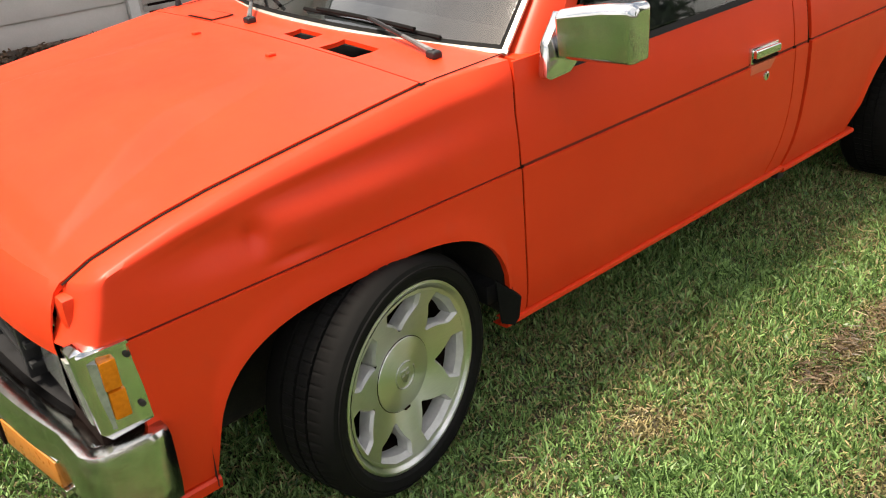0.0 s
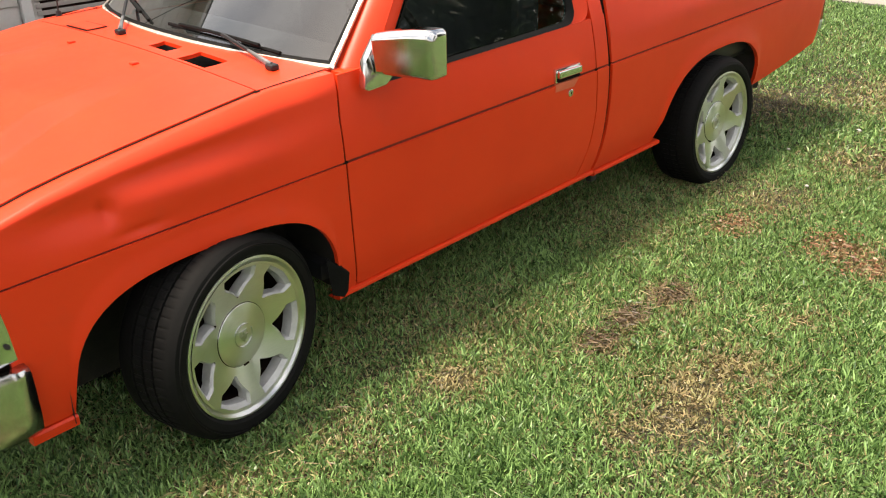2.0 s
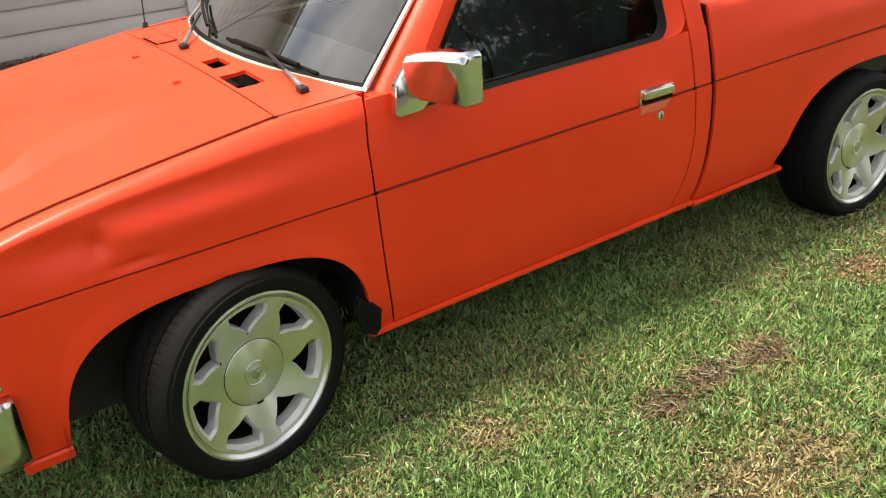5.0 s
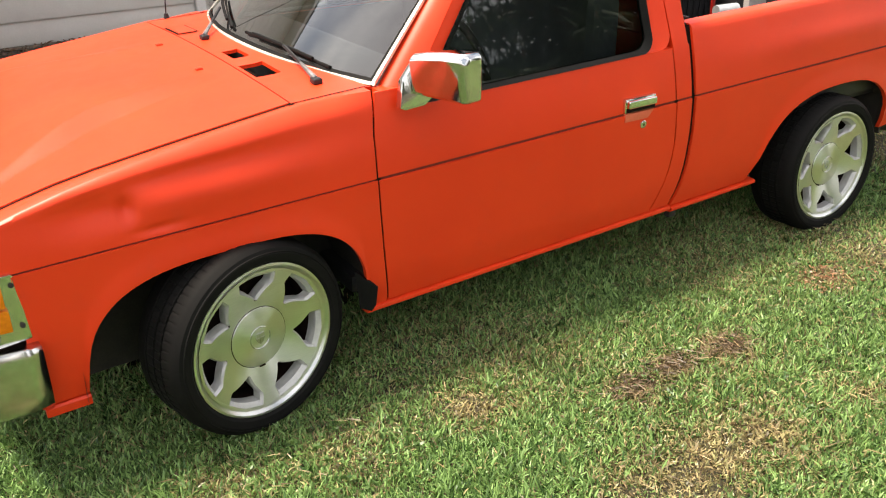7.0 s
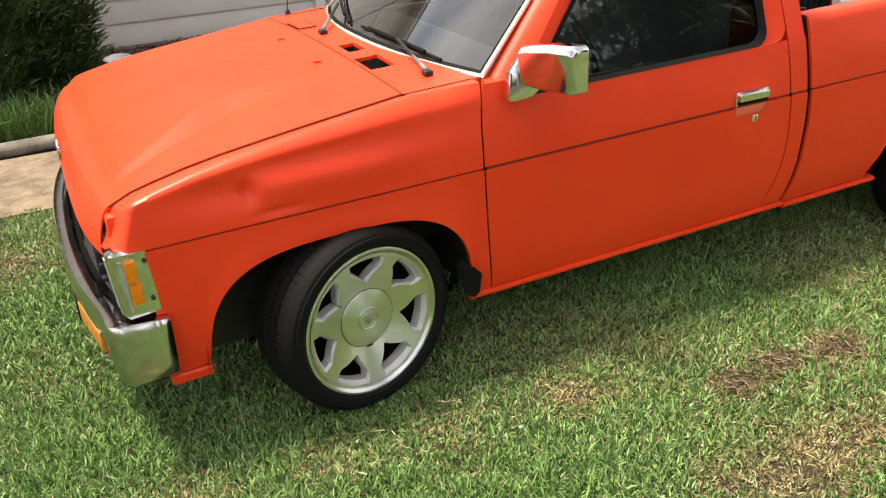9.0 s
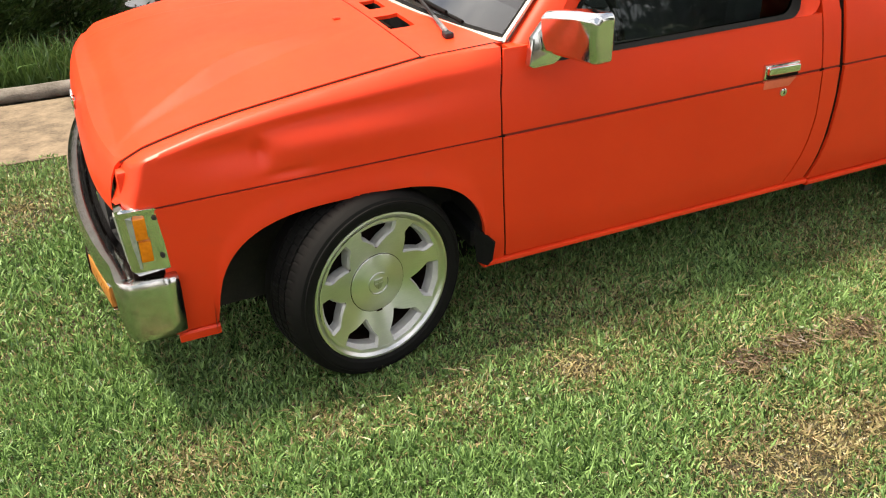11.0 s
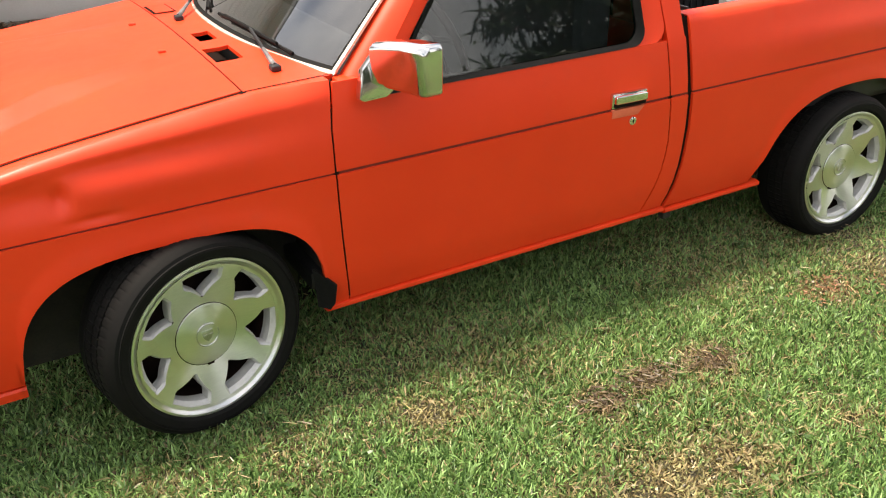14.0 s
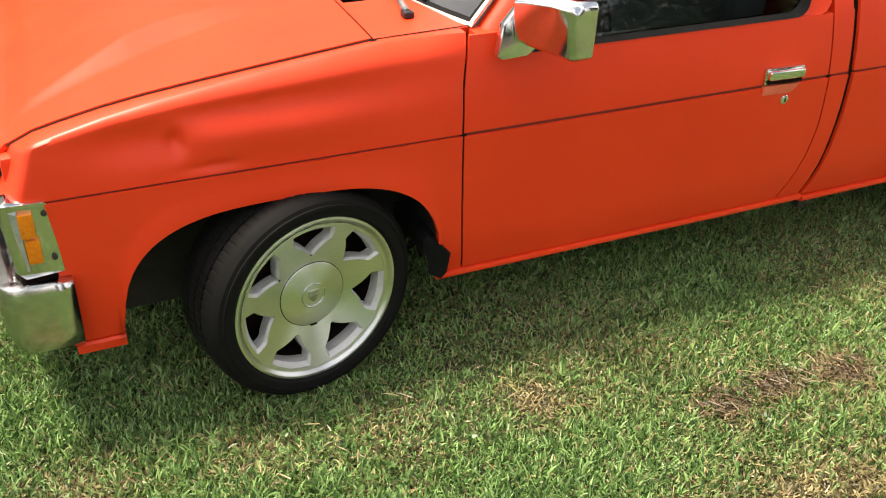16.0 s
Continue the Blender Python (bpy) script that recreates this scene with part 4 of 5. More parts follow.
# underbody, pipe
bm = box((-0.55, 0.42, 0.30), (3.65, 0.50, 0.42), 0.01)
box((-0.55, WIDTH - 0.50, 0.30), (3.65, WIDTH - 0.42, 0.42), 0.01, bm=bm)
box((-0.50, 0.48, 0.32), (0.36, WIDTH - 0.48, 0.60), 0.04, bm=bm)
part("chassis_frame", bm, DARK_METAL, truck)
part("axle_tube", tube([(BASE, 0.15, 0.30), (BASE, WIDTH - 0.15, 0.30)], 0.045, 12), DARK_METAL, truck)
part("tail_pipe", tube([(2.95, 0.30, 0.36), (3.15, 0.22, 0.33), (3.30, 0.105, 0.312)], 0.024, 12), DARK_METAL, truck, "rusty tail pipe")
part("body_bracket", box((1.775, 0.06, 0.215), (1.815, 0.09, 0.26), 0.006), DARK_METAL, truck)

# ---- wheels ----
RIM, TYRE_R = 0.251, 0.318


def rim_face(r):
    return 0.033 - 0.034 * (r - 0.095) / 0.136


def rim_window(r):
    """Half angle of a window of the rim: a point towards the hub, broad towards the lip."""
    if r <= 0.126:
        return 0.0
    if r < 0.184:
        return 0.030 + 0.300 * (r - 0.126) / 0.058
    return 0.330 - 0.030 * (r - 0.188) / 0.034 if r < 0.2225 else 0.0


def polar(r, a, y):
    return (r * math.cos(a), y, r * math.sin(a))


def rim_mesh(walls=False):
    """Seven tapered flat spokes round a flat hub, or the slanted walls of their windows."""
    bm = bmesh.new()
    half = math.pi / 7
    rs = [0.06, 0.09, 0.110, 0.126, 0.1265] + lin(0.134, 0.222, 12) + [0.223, 0.231]
    for k in range(7):
        mid = -math.pi / 2 + half + k * 2 * half
        for sgn in (1, -1):
            front, wall = [], []
            for r in rs:
                w = rim_window(r)
                row = [polar(r, mid + sgn * (w + (half - w) * q), rim_face(r)) for q in (0, 0.06, 0.5, 1)]
                front.append(row)
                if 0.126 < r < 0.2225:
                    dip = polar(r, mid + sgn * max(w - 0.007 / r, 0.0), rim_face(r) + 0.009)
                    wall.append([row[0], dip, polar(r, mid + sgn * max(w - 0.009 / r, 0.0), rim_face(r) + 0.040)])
            w = rim_window(0.222)
            if not walls:
                sheet(front, bm)
            else:
                sheet(wall, bm)
                # step inside the lip
                sheet([[polar(0.222, mid + sgn * w * q, rim_face(0.222)) for q in lin(0, 1, 6)],
                       [polar(0.216, mid + sgn * w * q, rim_face(0.222) + 0.009) for q in lin(0, 0.95, 6)],
                       [polar(0.209, mid + sgn * w * q, rim_face(0.222) + 0.015) for q in lin(0, 0.92, 6)],
                       [polar(0.208, mid + sgn * w * q, rim_face(0.222) + 0.050) for q in lin(0, 0.90, 6)]], bm)
    bmesh.ops.remove_doubles(bm, verts=bm.verts, dist=1e-5)
    return bm


WHEEL_SIZE = Matrix.Scale(0.968, 4)


def wheel(label, at, turn, camber=0.0, name="wheel"):
    w = new(name)
    w.parent = truck
    w["label"] = label
    w.matrix_basis = LEAN.inverted() @ pose(*at, camber, 0, turn) @ WHEEL_SIZE
    rim = part("rim", rim_mesh(), ALLOY, w, "brushed seven-spoke alloy rim", 30)
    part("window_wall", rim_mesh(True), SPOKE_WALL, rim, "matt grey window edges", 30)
    lip = lathe([(0.214, 0.052), (0.228, 0.010), (0.2305, 0.001), (0.236, -0.002), (0.2385, -0.005), (0.243, -0.0075), (0.2495, -0.007), (RIM, 0.000), (0.244, 0.012)], 72)
    part("lip", lip, ALLOY, w, "polished rim lip", 30)
    # barrel and drum coloured near-black so the openings look as dark as shade
    part("barrel", lathe([(0.225, 0.030), (0.215, 0.06), (0.205, 0.20)], 48), SEAM, w)
    part("brake_drum", lathe([(0.0, 0.075), (0.13, 0.075), (0.15, 0.085), (0.215, 0.12)], 40), SEAM, w)
    # black ring laid on the face in place of the cap's shaded gap
    part("cap_gap", lathe([(0.096, 0.0300), (0.1000, 0.0308), (0.1012, 0.0322)], 64), SEAM, w)
    cap = lathe([(0.0, 0.0242), (0.04, 0.0245), (0.07, 0.0256), (0.092, 0.0274), (0.0975, 0.0286), (0.0985, 0.0303), (0.0985, 0.039)], 64)
    cap_ob = part("centre_cap", cap, ALLOY, w, "brushed round centre cap", 40)
    badge = tube([(0.036 * math.cos(a), 0.0244, 0.036 * math.sin(a)) for a in lin(0.9, 6.6, 36)], 0.0022, 6)
    sh = [(-0.016, 0.016), (0.016, 0.016), (0.017, 0.002), (0.010, -0.014), (0.0, -0.022), (-0.010, -0.014), (-0.017, 0.002)]
    prism([(x, 0.0224, z) for x, z in sh], (0, 0.004, 0), bm=badge, bevel=0.0012)
    box((-0.0025, 0.0208, -0.018), (0.0025, 0.025, 0.015), bm=badge)
    box((-0.016, 0.0208, -0.002), (0.016, 0.025, 0.002), bm=badge)
    part("cap_badge", badge, CAST, w, "raised shield badge in a ring", 30)
    part("pry_notch", box((-0.010, 0.0265, -0.1030), (0.010, 0.037, -0.0965), 0.001), SEAM, w)
    # tyre: sidewall, shoulder and a tread with rings and cross cuts
    prof = [(0.238, 0.012), (0.249, -0.004), (0.260, -0.014), (0.281, -0.017), (0.298, -0.010), (0.308, 0.002), (0.314, 0.016), (0.3165, 0.034), (TYRE_R, 0.050),
            (TYRE_R, 0.052), (0.310, 0.053), (0.310, 0.059), (TYRE_R, 0.060), (TYRE_R, 0.090), (0.310, 0.091), (0.310, 0.098), (TYRE_R, 0.099), (TYRE_R, 0.130), (0.310, 0.131), (0.310, 0.138),
            (TYRE_R, 0.139), (0.317, 0.172), (0.312, 0.190), (0.296, 0.208), (0.268, 0.212), (0.238, 0.200)]
    def cuts(i, k):
        return 0.0025 if i % 6 == 0 and k in (7, 8, 9) else (0.003 if i % 6 == 3 and k in (12, 13, 16, 17) else 0)
    tyre = lathe(prof, 420, wobble=cuts)
    part("tyre", tyre, TYRE, w, "black road tyre", 25)
    ring = lathe([(0.2855, -0.0172), (0.2875, -0.0180), (0.2895, -0.0150)], 90)
    part("sidewall_ring", ring, TYRE, w)
    return w


front_wheel = wheel("steered front wheel with seven-spoke alloy rim", (0.005, -0.023, 0.298), 14, 1.2)
rear_wheel = copy_thing(front_wheel, LEAN.inverted() @ pose(BASE + 0.001, -0.031, 0.284, 0, 24, 0))
rear_wheel["label"] = "rear wheel with seven-spoke alloy rim"
copy_thing(front_wheel, pose(0.0, WIDTH - 0.02, 0.300, 0, 10, 180 + 14))
far_rear = copy_thing(front_wheel, pose(BASE, WIDTH - 0.04, 0.296, 0, 0, 180))
far_rear["label"] = "rear wheel with seven-spoke alloy rim"

# ---- things lying in the bed ----
pipe = part("metal_pipe", tube([(2.17, 0.27, 0.968), (2.22, 0.26, 0.969), (2.27, 0.25, 0.970)], 0.026, 14), GALVANISED)
tagged(pipe, "pale grey pipe end lying in the truck bed", "pipe")
board = part("scrap_board", prism([(2.34, 0.25, 0.57), (2.46, 0.25, 0.57), (2.455, 0.25, 0.985), (2.385, 0.25, 1.075), (2.36, 0.25, 1.08), (2.345, 0.25, 1.04)], (0.0, 0.03, 0.0), bevel=0.004), PALE_BOARD)
tagged(board, "pale grey board leaning in the truck bed", "board")
part_red = part("red_bar", tube([(2.36, 0.46, 0.56), (2.36, 0.45, 1.12)], 0.010, 8), RED_LENS)
tagged(part_red, "thin dark red bar standing in the truck bed", "bar")

# ---- ground ----
rng = np.random.default_rng(7)


def slope(y):
    """The lawn rises a little from the near wheels to the driveway, to suit the truck's fitted lean."""
    return 0.036 * np.clip(y, 0.0, 1.8)


gx = [-60, -30, -12, -6, -3] + lin(-2.5, 6, 35) + [8, 12, 20, 40, 80]
gy = [-60, -30, -12, -6] + lin(-4, 7, 45) + [9, 14, 30, 80]
rows = [[(x, y, 0.012 * noise.noise(Vector((x * 1.3, y * 1.3, 0))) - 0.010 + slope(y)) for y in gy] for x in gx]
ground = part("ground", sheet(rows), SOIL)
tagged(ground, "lawn of short green grass with dry brown patches", "lawn", kind="structure")

# dry and bare spots of the lawn: place, size, strength
SPOTS = ((0.55, -0.30, 0.10, 1.0), (0.66, -0.34, 0.07, 0.7), (1.225, -0.49, 0.09, 0.85), (1.47, -0.51, 0.12, 0.85), (1.03, -0.51, 0.09, 0.7), (1.17, -0.92, 0.13, 0.8), (0.98, -0.89, 0.13, 0.85), (0.83, -0.93, 0.13, 0.85),
         (1.61, -0.95, 0.08, 0.6), (2.23, -0.81, 0.15, 1.0), (2.14, -0.96, 0.12, 1.0), (2.205, -0.38, 0.13, 0.95), (2.56, -0.38, 0.22, 0.75), (3.25, -0.50, 0.3, 0.55), (3.9, 0.35, 0.5, 0.6), (-0.22, -0.22, 0.14, 0.7),
         (-0.65, -0.22, 0.20, 0.6), (0.11, -0.30, 0.16, 0.5), (0.70, -0.85, 0.12, 0.6), (-1.05, 1.75, 0.22, 0.6), (0.9, -0.05, 0.4, 0.4), (1.9, -0.10, 0.4, 0.5), (2.6, 0.0, 0.4, 0.45), (4.6, -0.2, 0.6, 0.5))


def dryness(x, y):
    d = np.zeros_like(x)
    for sx, sy, r, k in SPOTS:
        d = np.maximum(d, k * np.exp(-(((x - sx) ** 2 + (y - sy) ** 2) / (r * r))))
    wave = 0.5 + 0.25 * (np.sin(3.1 * x + 1.7 * np.sin(2.3 * y)) + np.sin(4.3 * y + 1.3 * np.sin(2.9 * x + 1)))
    return np.clip(d + 0.36 * wave, 0, 1)


def lawn(x0, x1, y0, y1, per_m2, length, width, name):
    n = int((x1 - x0) * (y1 - y0) * per_m2)
    x, y = rng.uniform(x0, x1, n), rng.uniform(y0, y1, n)
    d = dryness(x, y)
    bare = rng.random(n) < np.clip(d - 0.80, 0, 1)
    x, y, d = x[~bare], y[~bare], d[~bare]
    n = len(x)
    a = rng.uniform(0, 2 * np.pi, n)
    lean = np.abs(rng.normal(0.95, 0.42, n))
    tuft = 0.5 + 0.5 * np.sin(17 * x + 3 * np.sin(13 * y)) * np.sin(19 * y + 3 * np.sin(11 * x))
    L = length * rng.uniform(0.4, 1.3, n) * (1 - 0.35 * d) * (0.55 + 0.85 * tuft)
    isdry = (rng.random(n) < d).astype(float) * rng.uniform(0.6, 1.0, n)
    lean = np.where(isdry > 0, lean + 0.45, lean).clip(0, 1.5)
    roots = np.stack([x, y, -0.012 + slope(y)], 1)
    heads = roots + np.stack([L * np.sin(lean) * np.cos(a), L * np.sin(lean) * np.sin(a), L * np.cos(lean) + 0.008], 1)
    ob = blades(name, GRASS, roots, heads, width * rng.uniform(0.6, 1.3, n), isdry)
    return tagged(ob, "short mown grass blades, green mixed with dry straw", "grass", kind="stuff")


lawn(-1.6, 3.2, -1.75, 0.55, 36000, 0.034, 0.0050, "grass")
lawn(3.2, 7.4, -2.2, 2.4, 8500, 0.036, 0.0072, "grass")
lawn(-2.6, -0.3, 0.55, 2.45, 17000, 0.034, 0.0058, "grass")
lawn(-0.3, 3.2, 0.55, 1.7, 2500, 0.05, 0.006, "grass")
# the rest of the yard, behind and beside the camera
for x0, x1, y0, y1 in ((-6.0, -2.6, -6.0, 2.4), (-2.6, -1.6, -6.0, 0.55), (-1.6, 3.2, -6.0, -1.75), (3.2, 7.4, -6.0, -2.2)):
    lawn(x0, x1, y0, y1, 2400, 0.050, 0.013, "grass")

n = 5200
x, y = rng.uniform(-1.6, 4.2, n), rng.uniform(-1.7, 0.4, n)
keep = rng.random(n) < 0.25 + 0.75 * dryness(x, y)
x, y = x[keep], y[keep]
n = len(x)
a, L = rng.uniform(0, 6.28, n), rng.uniform(0.022, 0.060, n)
roots = np.stack([x, y, rng.uniform(0.004, 0.022, n)], 1)
heads = roots + np.stack([L * np.cos(a), L * np.sin(a), rng.uniform(-0.004, 0.010, n)], 1)
tagged(blades("straw", GRASS, roots, heads, rng.uniform(0.0015, 0.0035, n), np.full(n, 1.0), bend=0.1), "loose dry straw lying on the lawn", "straw", kind="stuff")
# crumbs of red clay where the turf is worn through
n = 900
at_ = rng.integers(0, 4, n)
mid_x, mid_y = np.array((2.23, 2.14, 2.205, 2.32))[at_], np.array((-0.81, -0.96, -0.38, -0.72))[at_]
x, y = mid_x + rng.normal(0, 0.10, n), mid_y + rng.normal(0, 0.06, n)
a, L = rng.uniform(0, 6.28, n), rng.uniform(0.008, 0.024, n)
roots = np.stack([x, y, rng.uniform(0.002, 0.016, n)], 1)
heads = roots + np.stack([L * np.cos(a), L * np.sin(a), rng.uniform(-0.003, 0.003, n)], 1)
tagged(blades("clay_crumbs", CLAY, roots, heads, rng.uniform(0.003, 0.009, n), bend=0.1), "red clay crumbs on worn spots of the lawn", "soil", kind="stuff")
# dark thatch on the bare spots
n = 900
at_ = rng.integers(0, 3, n)
mid_x, mid_y = np.array((1.225, 1.47, 1.03))[at_], np.array((-0.49, -0.51, -0.51))[at_]
x, y = mid_x + rng.normal(0, 0.055, n), mid_y + rng.normal(0, 0.030, n)
a, L = rng.uniform(0, 6.28, n), rng.uniform(0.015, 0.045, n)
roots = np.stack([x, y, rng.uniform(0.006, 0.022, n)], 1)
heads = roots + np.stack([L * np.cos(a), L * np.sin(a), rng.uniform(-0.004, 0.006, n)], 1)
tagged(blades("thatch", THATCH, roots, heads, rng.uniform(0.0015, 0.0045, n), bend=0.1), "dark brown thatch on bare spots of the lawn", "thatch", kind="stuff")
n = 1500
x, y = rng.uniform(-1.6, 4.0, n), rng.uniform(-1.7, 0.3, n)
patch = 0.5 + 0.5 * np.sin(5.1 * x + 2 * np.sin(4 * y)) * np.sin(6.3 * y + 1.7 * x)
x, y = x[patch > 0.55], y[patch > 0.55]
k = 5
a = np.repeat(rng.uniform(0, 6.28, len(x)), k) + np.tile(np.arange(k) * 2 * np.pi / k, len(x))
L = np.repeat(rng.uniform(0.009, 0.020, len(x)), k)
roots = np.repeat(np.stack([x, y, rng.uniform(0.010, 0.024, len(x))], 1), k, 0)
heads = roots + np.stack([L * np.cos(a), L * np.sin(a), rng.uniform(-0.004, 0.008, len(a))], 1)
tagged(blades("broadleaf_weeds", WEED, roots, heads, L * 0.55, bend=0.2), "small broadleaf weeds in the lawn", "weeds", kind="stuff")
for cx, cy, r in ((3.756, -0.283, 0.016), (3.24, -0.126, 0.009), (2.79, -0.427, 0.010)):
    bm = bmesh.new()
    bmesh.ops.create_icosphere(bm, subdivisions=2, radius=r)
    for v in bm.verts:
        v.co *= 1 + 0.35 * noise.noise(v.co * 60 + Vector((cx, cy, 0)))
        v.co.z *= 0.55
    bm.transform(Matrix.Translation((cx, cy, 0.016)))
    tagged(part("pebble", bm, PALE_BOARD), "small pale stone lying in the grass", "stone", group="stones in the lawn")

# ---- driveway, timber edge, planting bed ----
rows = [[(x, y, 0.070 + 0.006 * noise.noise(Vector((x * 2, y * 2, 3)))) for x in lin(-7, 7.0, 60)] for y in lin(2.42, 3.55, 8)]
drive = part("driveway", sheet(rows, thick=(0, 0, -0.06)), CONCRETE)
tagged(drive, "worn tan concrete driveway strip with sandy edge", "driveway", kind="structure")
rows = [[(x + 0.10 * (1.6 - y), y, 0.014 + float(slope(y))) for y in [-14, -8, -4, -2, 0, 0.6, 1.2, 1.8, 2.4]] for x in lin(7.35, 13, 8)]
road = part("road", sheet(rows, thick=(0, 0, -0.06)), PALE_CONCRETE)
tagged(road, "pale concrete road beyond the lawn", "road", kind="structure")
for i in range(4):
    x0 = -6.5 + i * 2.40
    bm = bmesh.new()
    rows = []
    for x in lin(x0, x0 + 2.395, 30):
        row = []
        for k in range(10):
            a = 2 * math.pi * k / 10
            r = 0.050 + 0.010 * noise.noise(Vector((x * 3, math.cos(a) * 2, math.sin(a) * 2 + i)))
            row.append((x, 3.66 + 1.15 * r * math.cos(a) + 0.02 * math.sin(x * 2 + i), 0.10 + r * math.sin(a)))
        rows.append(row)
    sheet(rows, bm, close=True)
    bm.verts.ensure_lookup_table()
    bm.faces.new([bm.verts[k] for k in range(10)])
    bm.faces.new([bm.verts[len(bm.verts) - 10 + k] for k in range(10)])
    log = part("landscape_timber", bm, TIMBER, angle=50)
    tagged(log, "weathered grey timber log edging the planting bed", "timber", group="timbers along the driveway")
rows = [[(x, y, 0.08 + 0.03 * noise.noise(Vector((x * 2.5, y * 2.5, 9)))) for y in lin(3.74, 6.98, 36)] for x in lin(-6, 7, 90)]
tagged(part("planting_bed", sheet(rows), MULCH), "dark mulch and leaf litter bed beside the house", "planting bed", kind="structure")
n = 9000
x, y = rng.uniform(-3.5, 2.6, n), rng.uniform(4.1, 6.95, n)
roots = np.stack([x, y, rng.uniform(0.08, 0.12, n)], 1)
heads = roots + rng.normal(0, 0.035, (n, 3)) * np.array((1, 1, 0.4))
tagged(blades("leaf_litter", LITTER, roots, heads, rng.uniform(0.012, 0.03, n)), "brown fallen leaves on the bed", "leaf litter", kind="stuff")
n = 9000
x, y = rng.uniform(-4.5, 1.2, n), 3.80 + np.abs(rng.normal(0, 0.22, n))
a, L = rng.uniform(0, 6.28, n), rng.uniform(0.10, 0.34, n)
lean = np.abs(rng.normal(0.45, 0.3, n))
roots = np.stack([x, y, np.full(n, 0.07)], 1)
heads = roots + np.stack([L * np.sin(lean) * np.cos(a), L * np.sin(lean) * np.sin(a), L * np.cos(lean)], 1)
tagged(blades("weeds", WEED, roots, heads, rng.uniform(0.006, 0.012, n), bend=0.8), "tall loose grass and weeds behind the timber", "weeds", kind="stuff")

# white bowl on the bed
bowl = lathe([(0.0, 0.012), (0.06, 0.012), (0.10, 0.03), (0.125, 0.065), (0.130, 0.066), (0.105, 0.024), (0.06, 0.0), (0.0, 0.0)], 40)
bowl.transform(Matrix.Rotation(radians(90), 4, "X"))
bowl.transform(Matrix.Translation((-0.06, 6.12, 0.085)) @ Matrix.Rotation(radians(8), 4, "X"))
tagged(part("enamel_bowl", bowl, ENAMEL), "shallow white enamel bowl on the leaf litter", "bowl")


def shrub(cx, cy, radius, height, count):
    s = thing("cedar_shrub", "dense dark green cedar shrub by the house", "shrub", group="shrubs along the bed", at=(0, 0, 0))
    bm = tube([(cx, cy, 0.0), (cx + 0.02, cy, height * 0.5), (cx, cy, height * 0.85)], 0.05, 8, taper=0.3)
    for k in range(10):
        a, z = k * 2.4, 0.15 + height * 0.07 * k
        tube([(cx, cy, z), (cx + 0.7 * radius * math.cos(a), cy + 0.7 * radius * math.sin(a), z + 0.2)], 0.014, 5, bm, taper=0.3)
    part("trunk", bm, BARK, s)
    # sprays: fans of small scales in clumps over an uneven crown
    clumps = count // 34
    a = rng.uniform(0, 2 * np.pi, clumps)
    h = rng.uniform(0.06, 1.0, clumps)
    prof = np.sqrt(np.clip(1 - ((h - 0.35) / 0.68) ** 2, 0.02, 1))
    rr = radius * prof * (0.72 + 0.30 * rng.random(clumps)) * (1 + 0.10 * np.sin(5 * a + 9 * h))
    c = np.stack([cx + rr * np.cos(a), cy + rr * np.sin(a), h * height], 1)
    outw = np.stack([np.cos(a), np.sin(a), np.full(clumps, 0.55)], 1)
    k = 34
    centre = np.repeat(c, k, 0)
    root = centre + rng.normal(0, 0.045, (clumps * k, 3))
    head = root + np.repeat(outw, k, 0) * rng.uniform(0.03, 0.075, (clumps * k, 1)) + rng.normal(0, 0.022, (clumps * k, 3))
    ob = blades("crown", HEDGE, root, head, rng.uniform(0.008, 0.016, clumps * k), parent=s, bend=0.3)
    return s


shrub(-1.62, 5.20, 1.0, 2.4, 64000)
shrub(-0.82, 5.55, 0.54, 2.0, 28000)

# ---- house ----
house = thing("house", "tall house with pale grey lap siding on a brick base", "house")
WALL = 7.00
part("wall", box((-8, WALL + 0.04, -0.1), (3.6, WALL + 0.25, 5.25), 0.0), SIDING, house)
for i in range(23):
    z = 0.10 + 0.222 * i
    for x0, x1 in ((-8, 2.08),):
        rows = [[(x, y, z + dz) for x in lin(x0, x1, 2)] for y, dz in ((WALL + 0.04, 0.0), (WALL + 0.012, 0.0), (WALL + 0.010, 0.004), (WALL + 0.032, 0.226))]
        part("siding_board", sheet(rows), SIDING, house)
    if z > 2.0 or z < 0.2:
        rows = [[(x, y, z + dz) for x in lin(2.2, 3.45, 2)] for y, dz in ((WALL + 0.04, 0.0), (WALL + 0.012, 0.0), (WALL + 0.010, 0.004), (WALL + 0.032, 0.226))]
        part("siding_board", sheet(rows), SIDING, house)
win = part("window", box((2.30, WALL + 0.01, 0.16), (3.44, WALL + 0.05, 1.90)), SEAM, house, "dark window with white frame and blinds")
for lo, hi in (((2.10, WALL - 0.03, 0.10), (2.20, WALL + 0.05, 2.00)), ((3.44, WALL - 0.03, 0.10), (3.55, WALL + 0.05, 2.00)), ((2.20, WALL - 0.03, 1.90), (3.44, WALL + 0.05, 2.00)), ((2.20, WALL - 0.035, 1.00), (3.44, WALL + 0.02, 1.06)), ((2.20, WALL - 0.03, 0.10), (3.44, WALL + 0.05, 0.16))):
    part("window_frame", box(lo, hi, 0.006), WHITE_TRIM, win)
for i in range(24):
    z = 0.20 + i * 0.07
    part("blind_slat", box((2.24, WALL - 0.006, z), (3.42, WALL + 0.004, z + 0.045), 0.002), PALE_BOARD, win)
part("eave", box((-8.2, WALL - 0.55, 5.22), (3.9, WALL + 0.2, 5.30), 0.01), WHITE_TRIM, house)
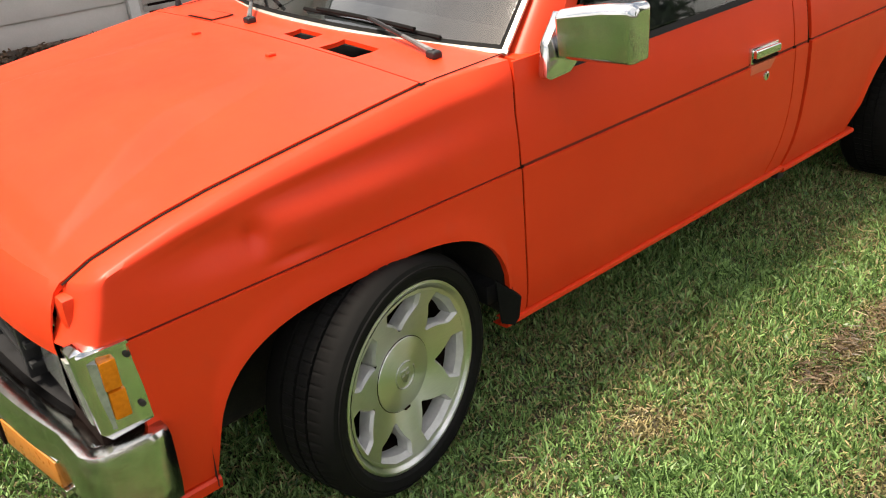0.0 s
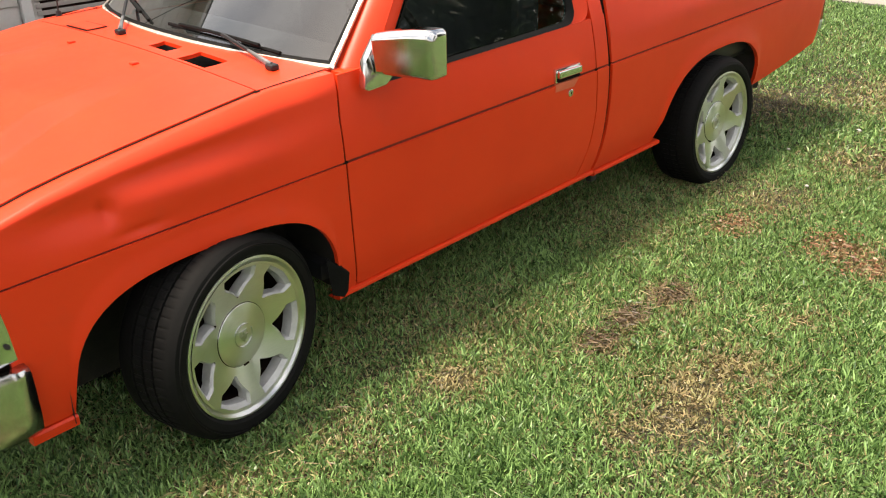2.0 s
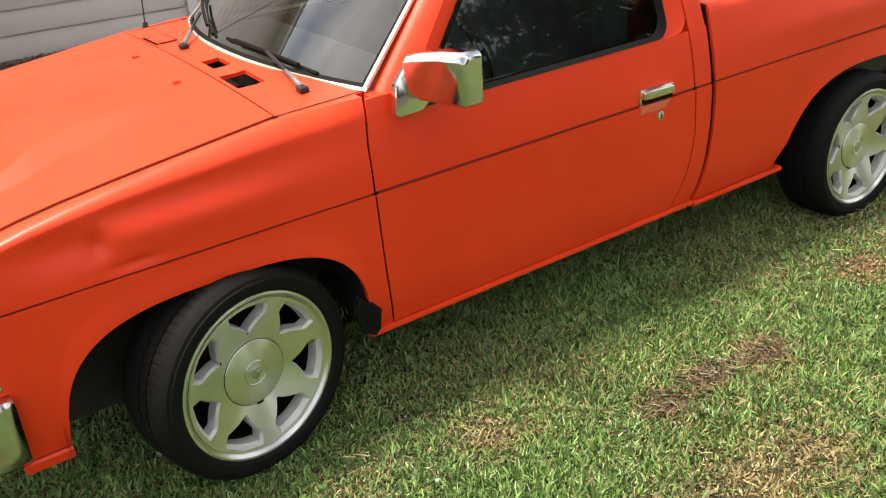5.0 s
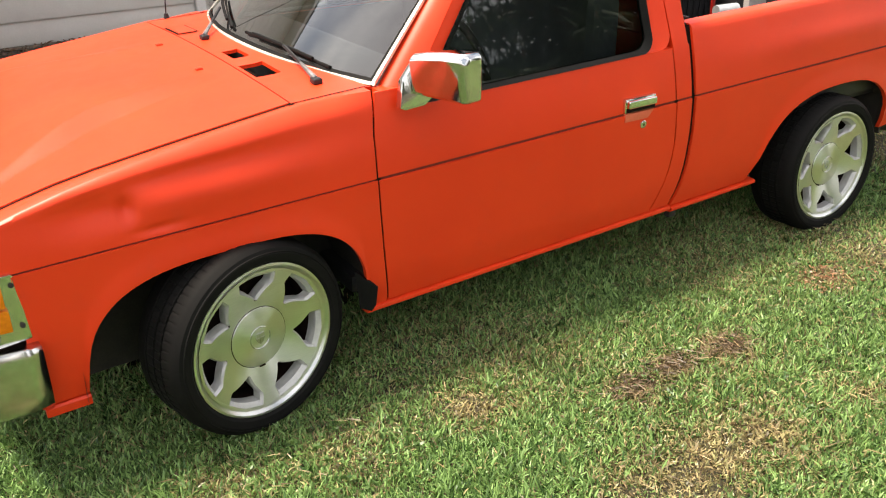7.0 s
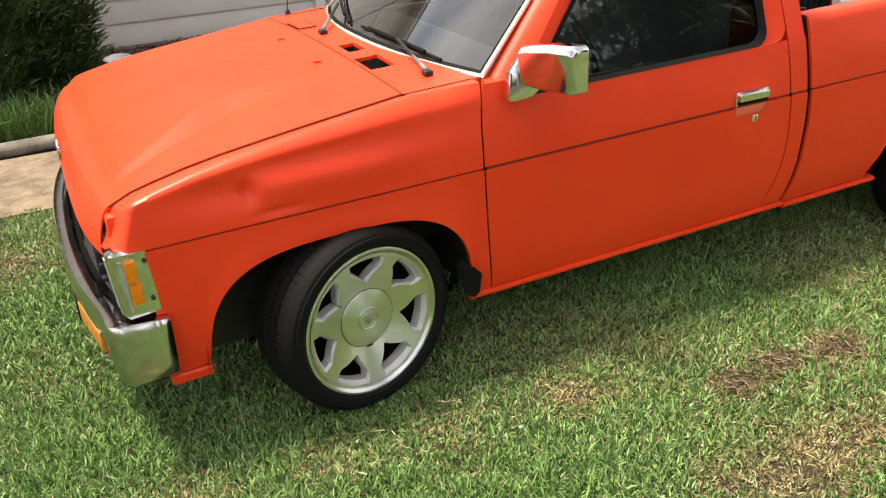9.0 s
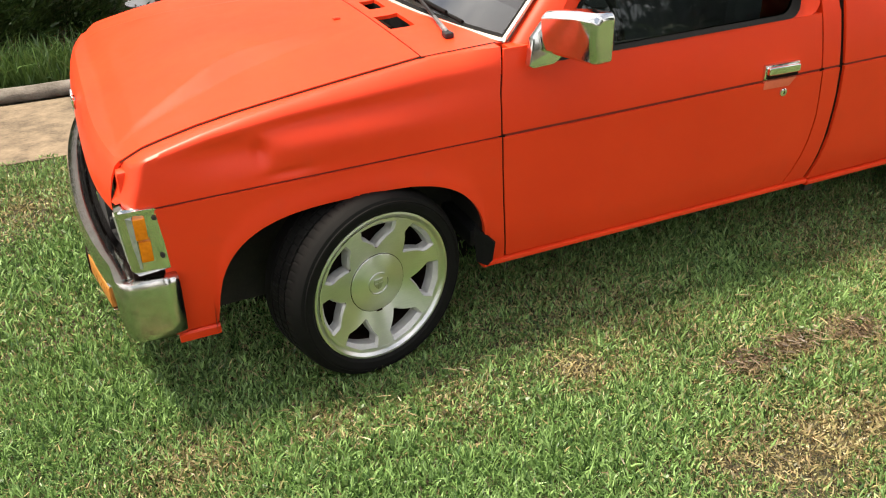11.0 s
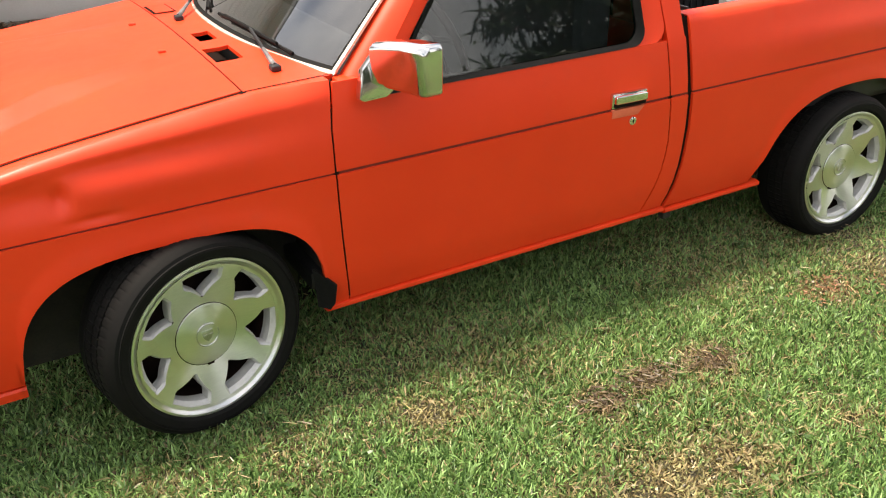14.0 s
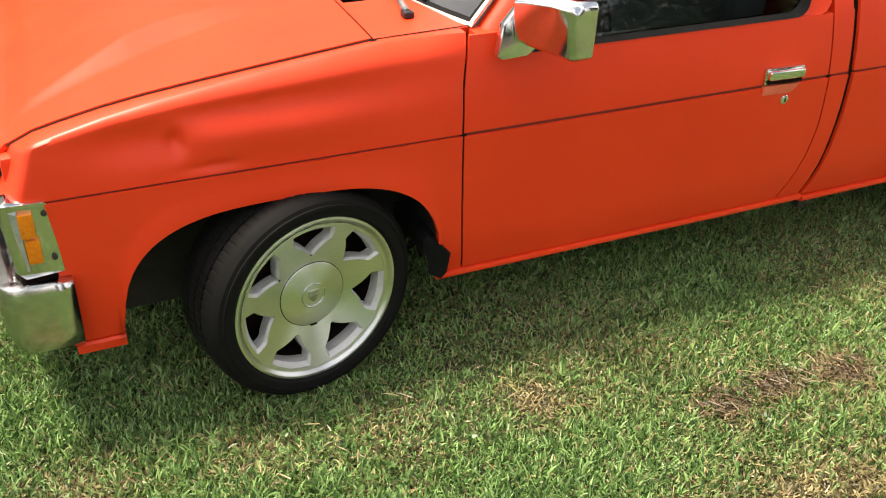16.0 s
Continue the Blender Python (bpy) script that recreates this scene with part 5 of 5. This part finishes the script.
part("fascia", box((-8.2, WALL - 0.60, 5.22), (3.9, WALL - 0.55, 5.40), 0.006), WHITE_TRIM, house)
rows = [[(x, y, z) for x in lin(-8.2, 3.9, 12)] for y, z in ((WALL - 0.62, 5.40), (WALL + 2.0, 5.90), (WALL + 4.6, 6.55), (WALL + 9.5, 5.4))]
part("roof", sheet(rows, thick=(0, 0, -0.06)), SHINGLE, house)
part("side_wall", box((-8, WALL + 0.25, -0.1), (-7.8, WALL + 9, 5.3)), SIDING, house)
part("side_wall", box((3.4, WALL + 0.25, -0.1), (3.6, WALL + 9, 5.3)), SIDING, house)
part("mortar_base", box((-8, WALL + 0.022, -0.12), (3.6, WALL + 0.06, 0.10)), MORTAR, house)
brick_mesh = None
for row in range(3):
    for i in range(28):
        x = -2.2 + i * 0.203 + (0.10 if row % 2 else 0)
        z = -0.105 + row * 0.068
        if brick_mesh is None:
            brick = part("brick", box((0, 0, 0), (0.193, 0.04, 0.058), 0.004, 1), BRICK, house)
            brick_mesh = brick.data
        else:
            brick = new("brick", brick_mesh)
            brick.parent = house
        brick.location = (x, WALL + 0.012 + 0.003 * math.sin(i * 7 + row), z)

# ---- trees behind the camera, seen in the window glass ----
def conifer(cx, cy, height, spread, count, name="pine_tree"):
    t = thing(name, "tall dark conifer with drooping boughs", "tree", group="trees across the yard")
    bm = tube([(cx, cy, -0.1), (cx + 0.1, cy, height * 0.5), (cx, cy, height)], 0.24, 10, taper=0.12)
    k = 0
    ends = []
    for k in range(60):
        s = 0.12 + 0.86 * k / 60
        a = k * 2.4
        L = spread * (1 - s) ** 0.8 * (0.75 + 0.4 * math.sin(k * 5.1) ** 2)
        p0 = Vector((cx, cy, height * s))
        p1 = p0 + Vector((L * math.cos(a), L * math.sin(a), -0.12 * L))
        tube([p0, p0.lerp(p1, 0.5) + Vector((0, 0, 0.06 * L)), p1], 0.05 * (1 - s) + 0.015, 5, bm, taper=0.3)
        ends.append((p0, p1))
    part("trunk", bm, BARK, t)
    per = count // len(ends)
    roots = np.concatenate([np.array(p0) + (np.array(p1) - np.array(p0)) * rng.uniform(0.15, 1.0, (per, 1)) + rng.normal(0, 0.16, (per, 3)) for p0, p1 in ends])
    heads = roots + rng.normal(0, 0.20, roots.shape) + np.array((0, 0, -0.08))
    blades("crown", NEEDLE, roots, heads, rng.uniform(0.03, 0.07, len(roots)), parent=t)
    return t


conifer(9.5, -9.5, 9.5, 3.4, 26000)
conifer(13.5, -12.0, 11.0, 3.8, 26000)
conifer(4.0, -15.0, 9.0, 3.2, 20000)
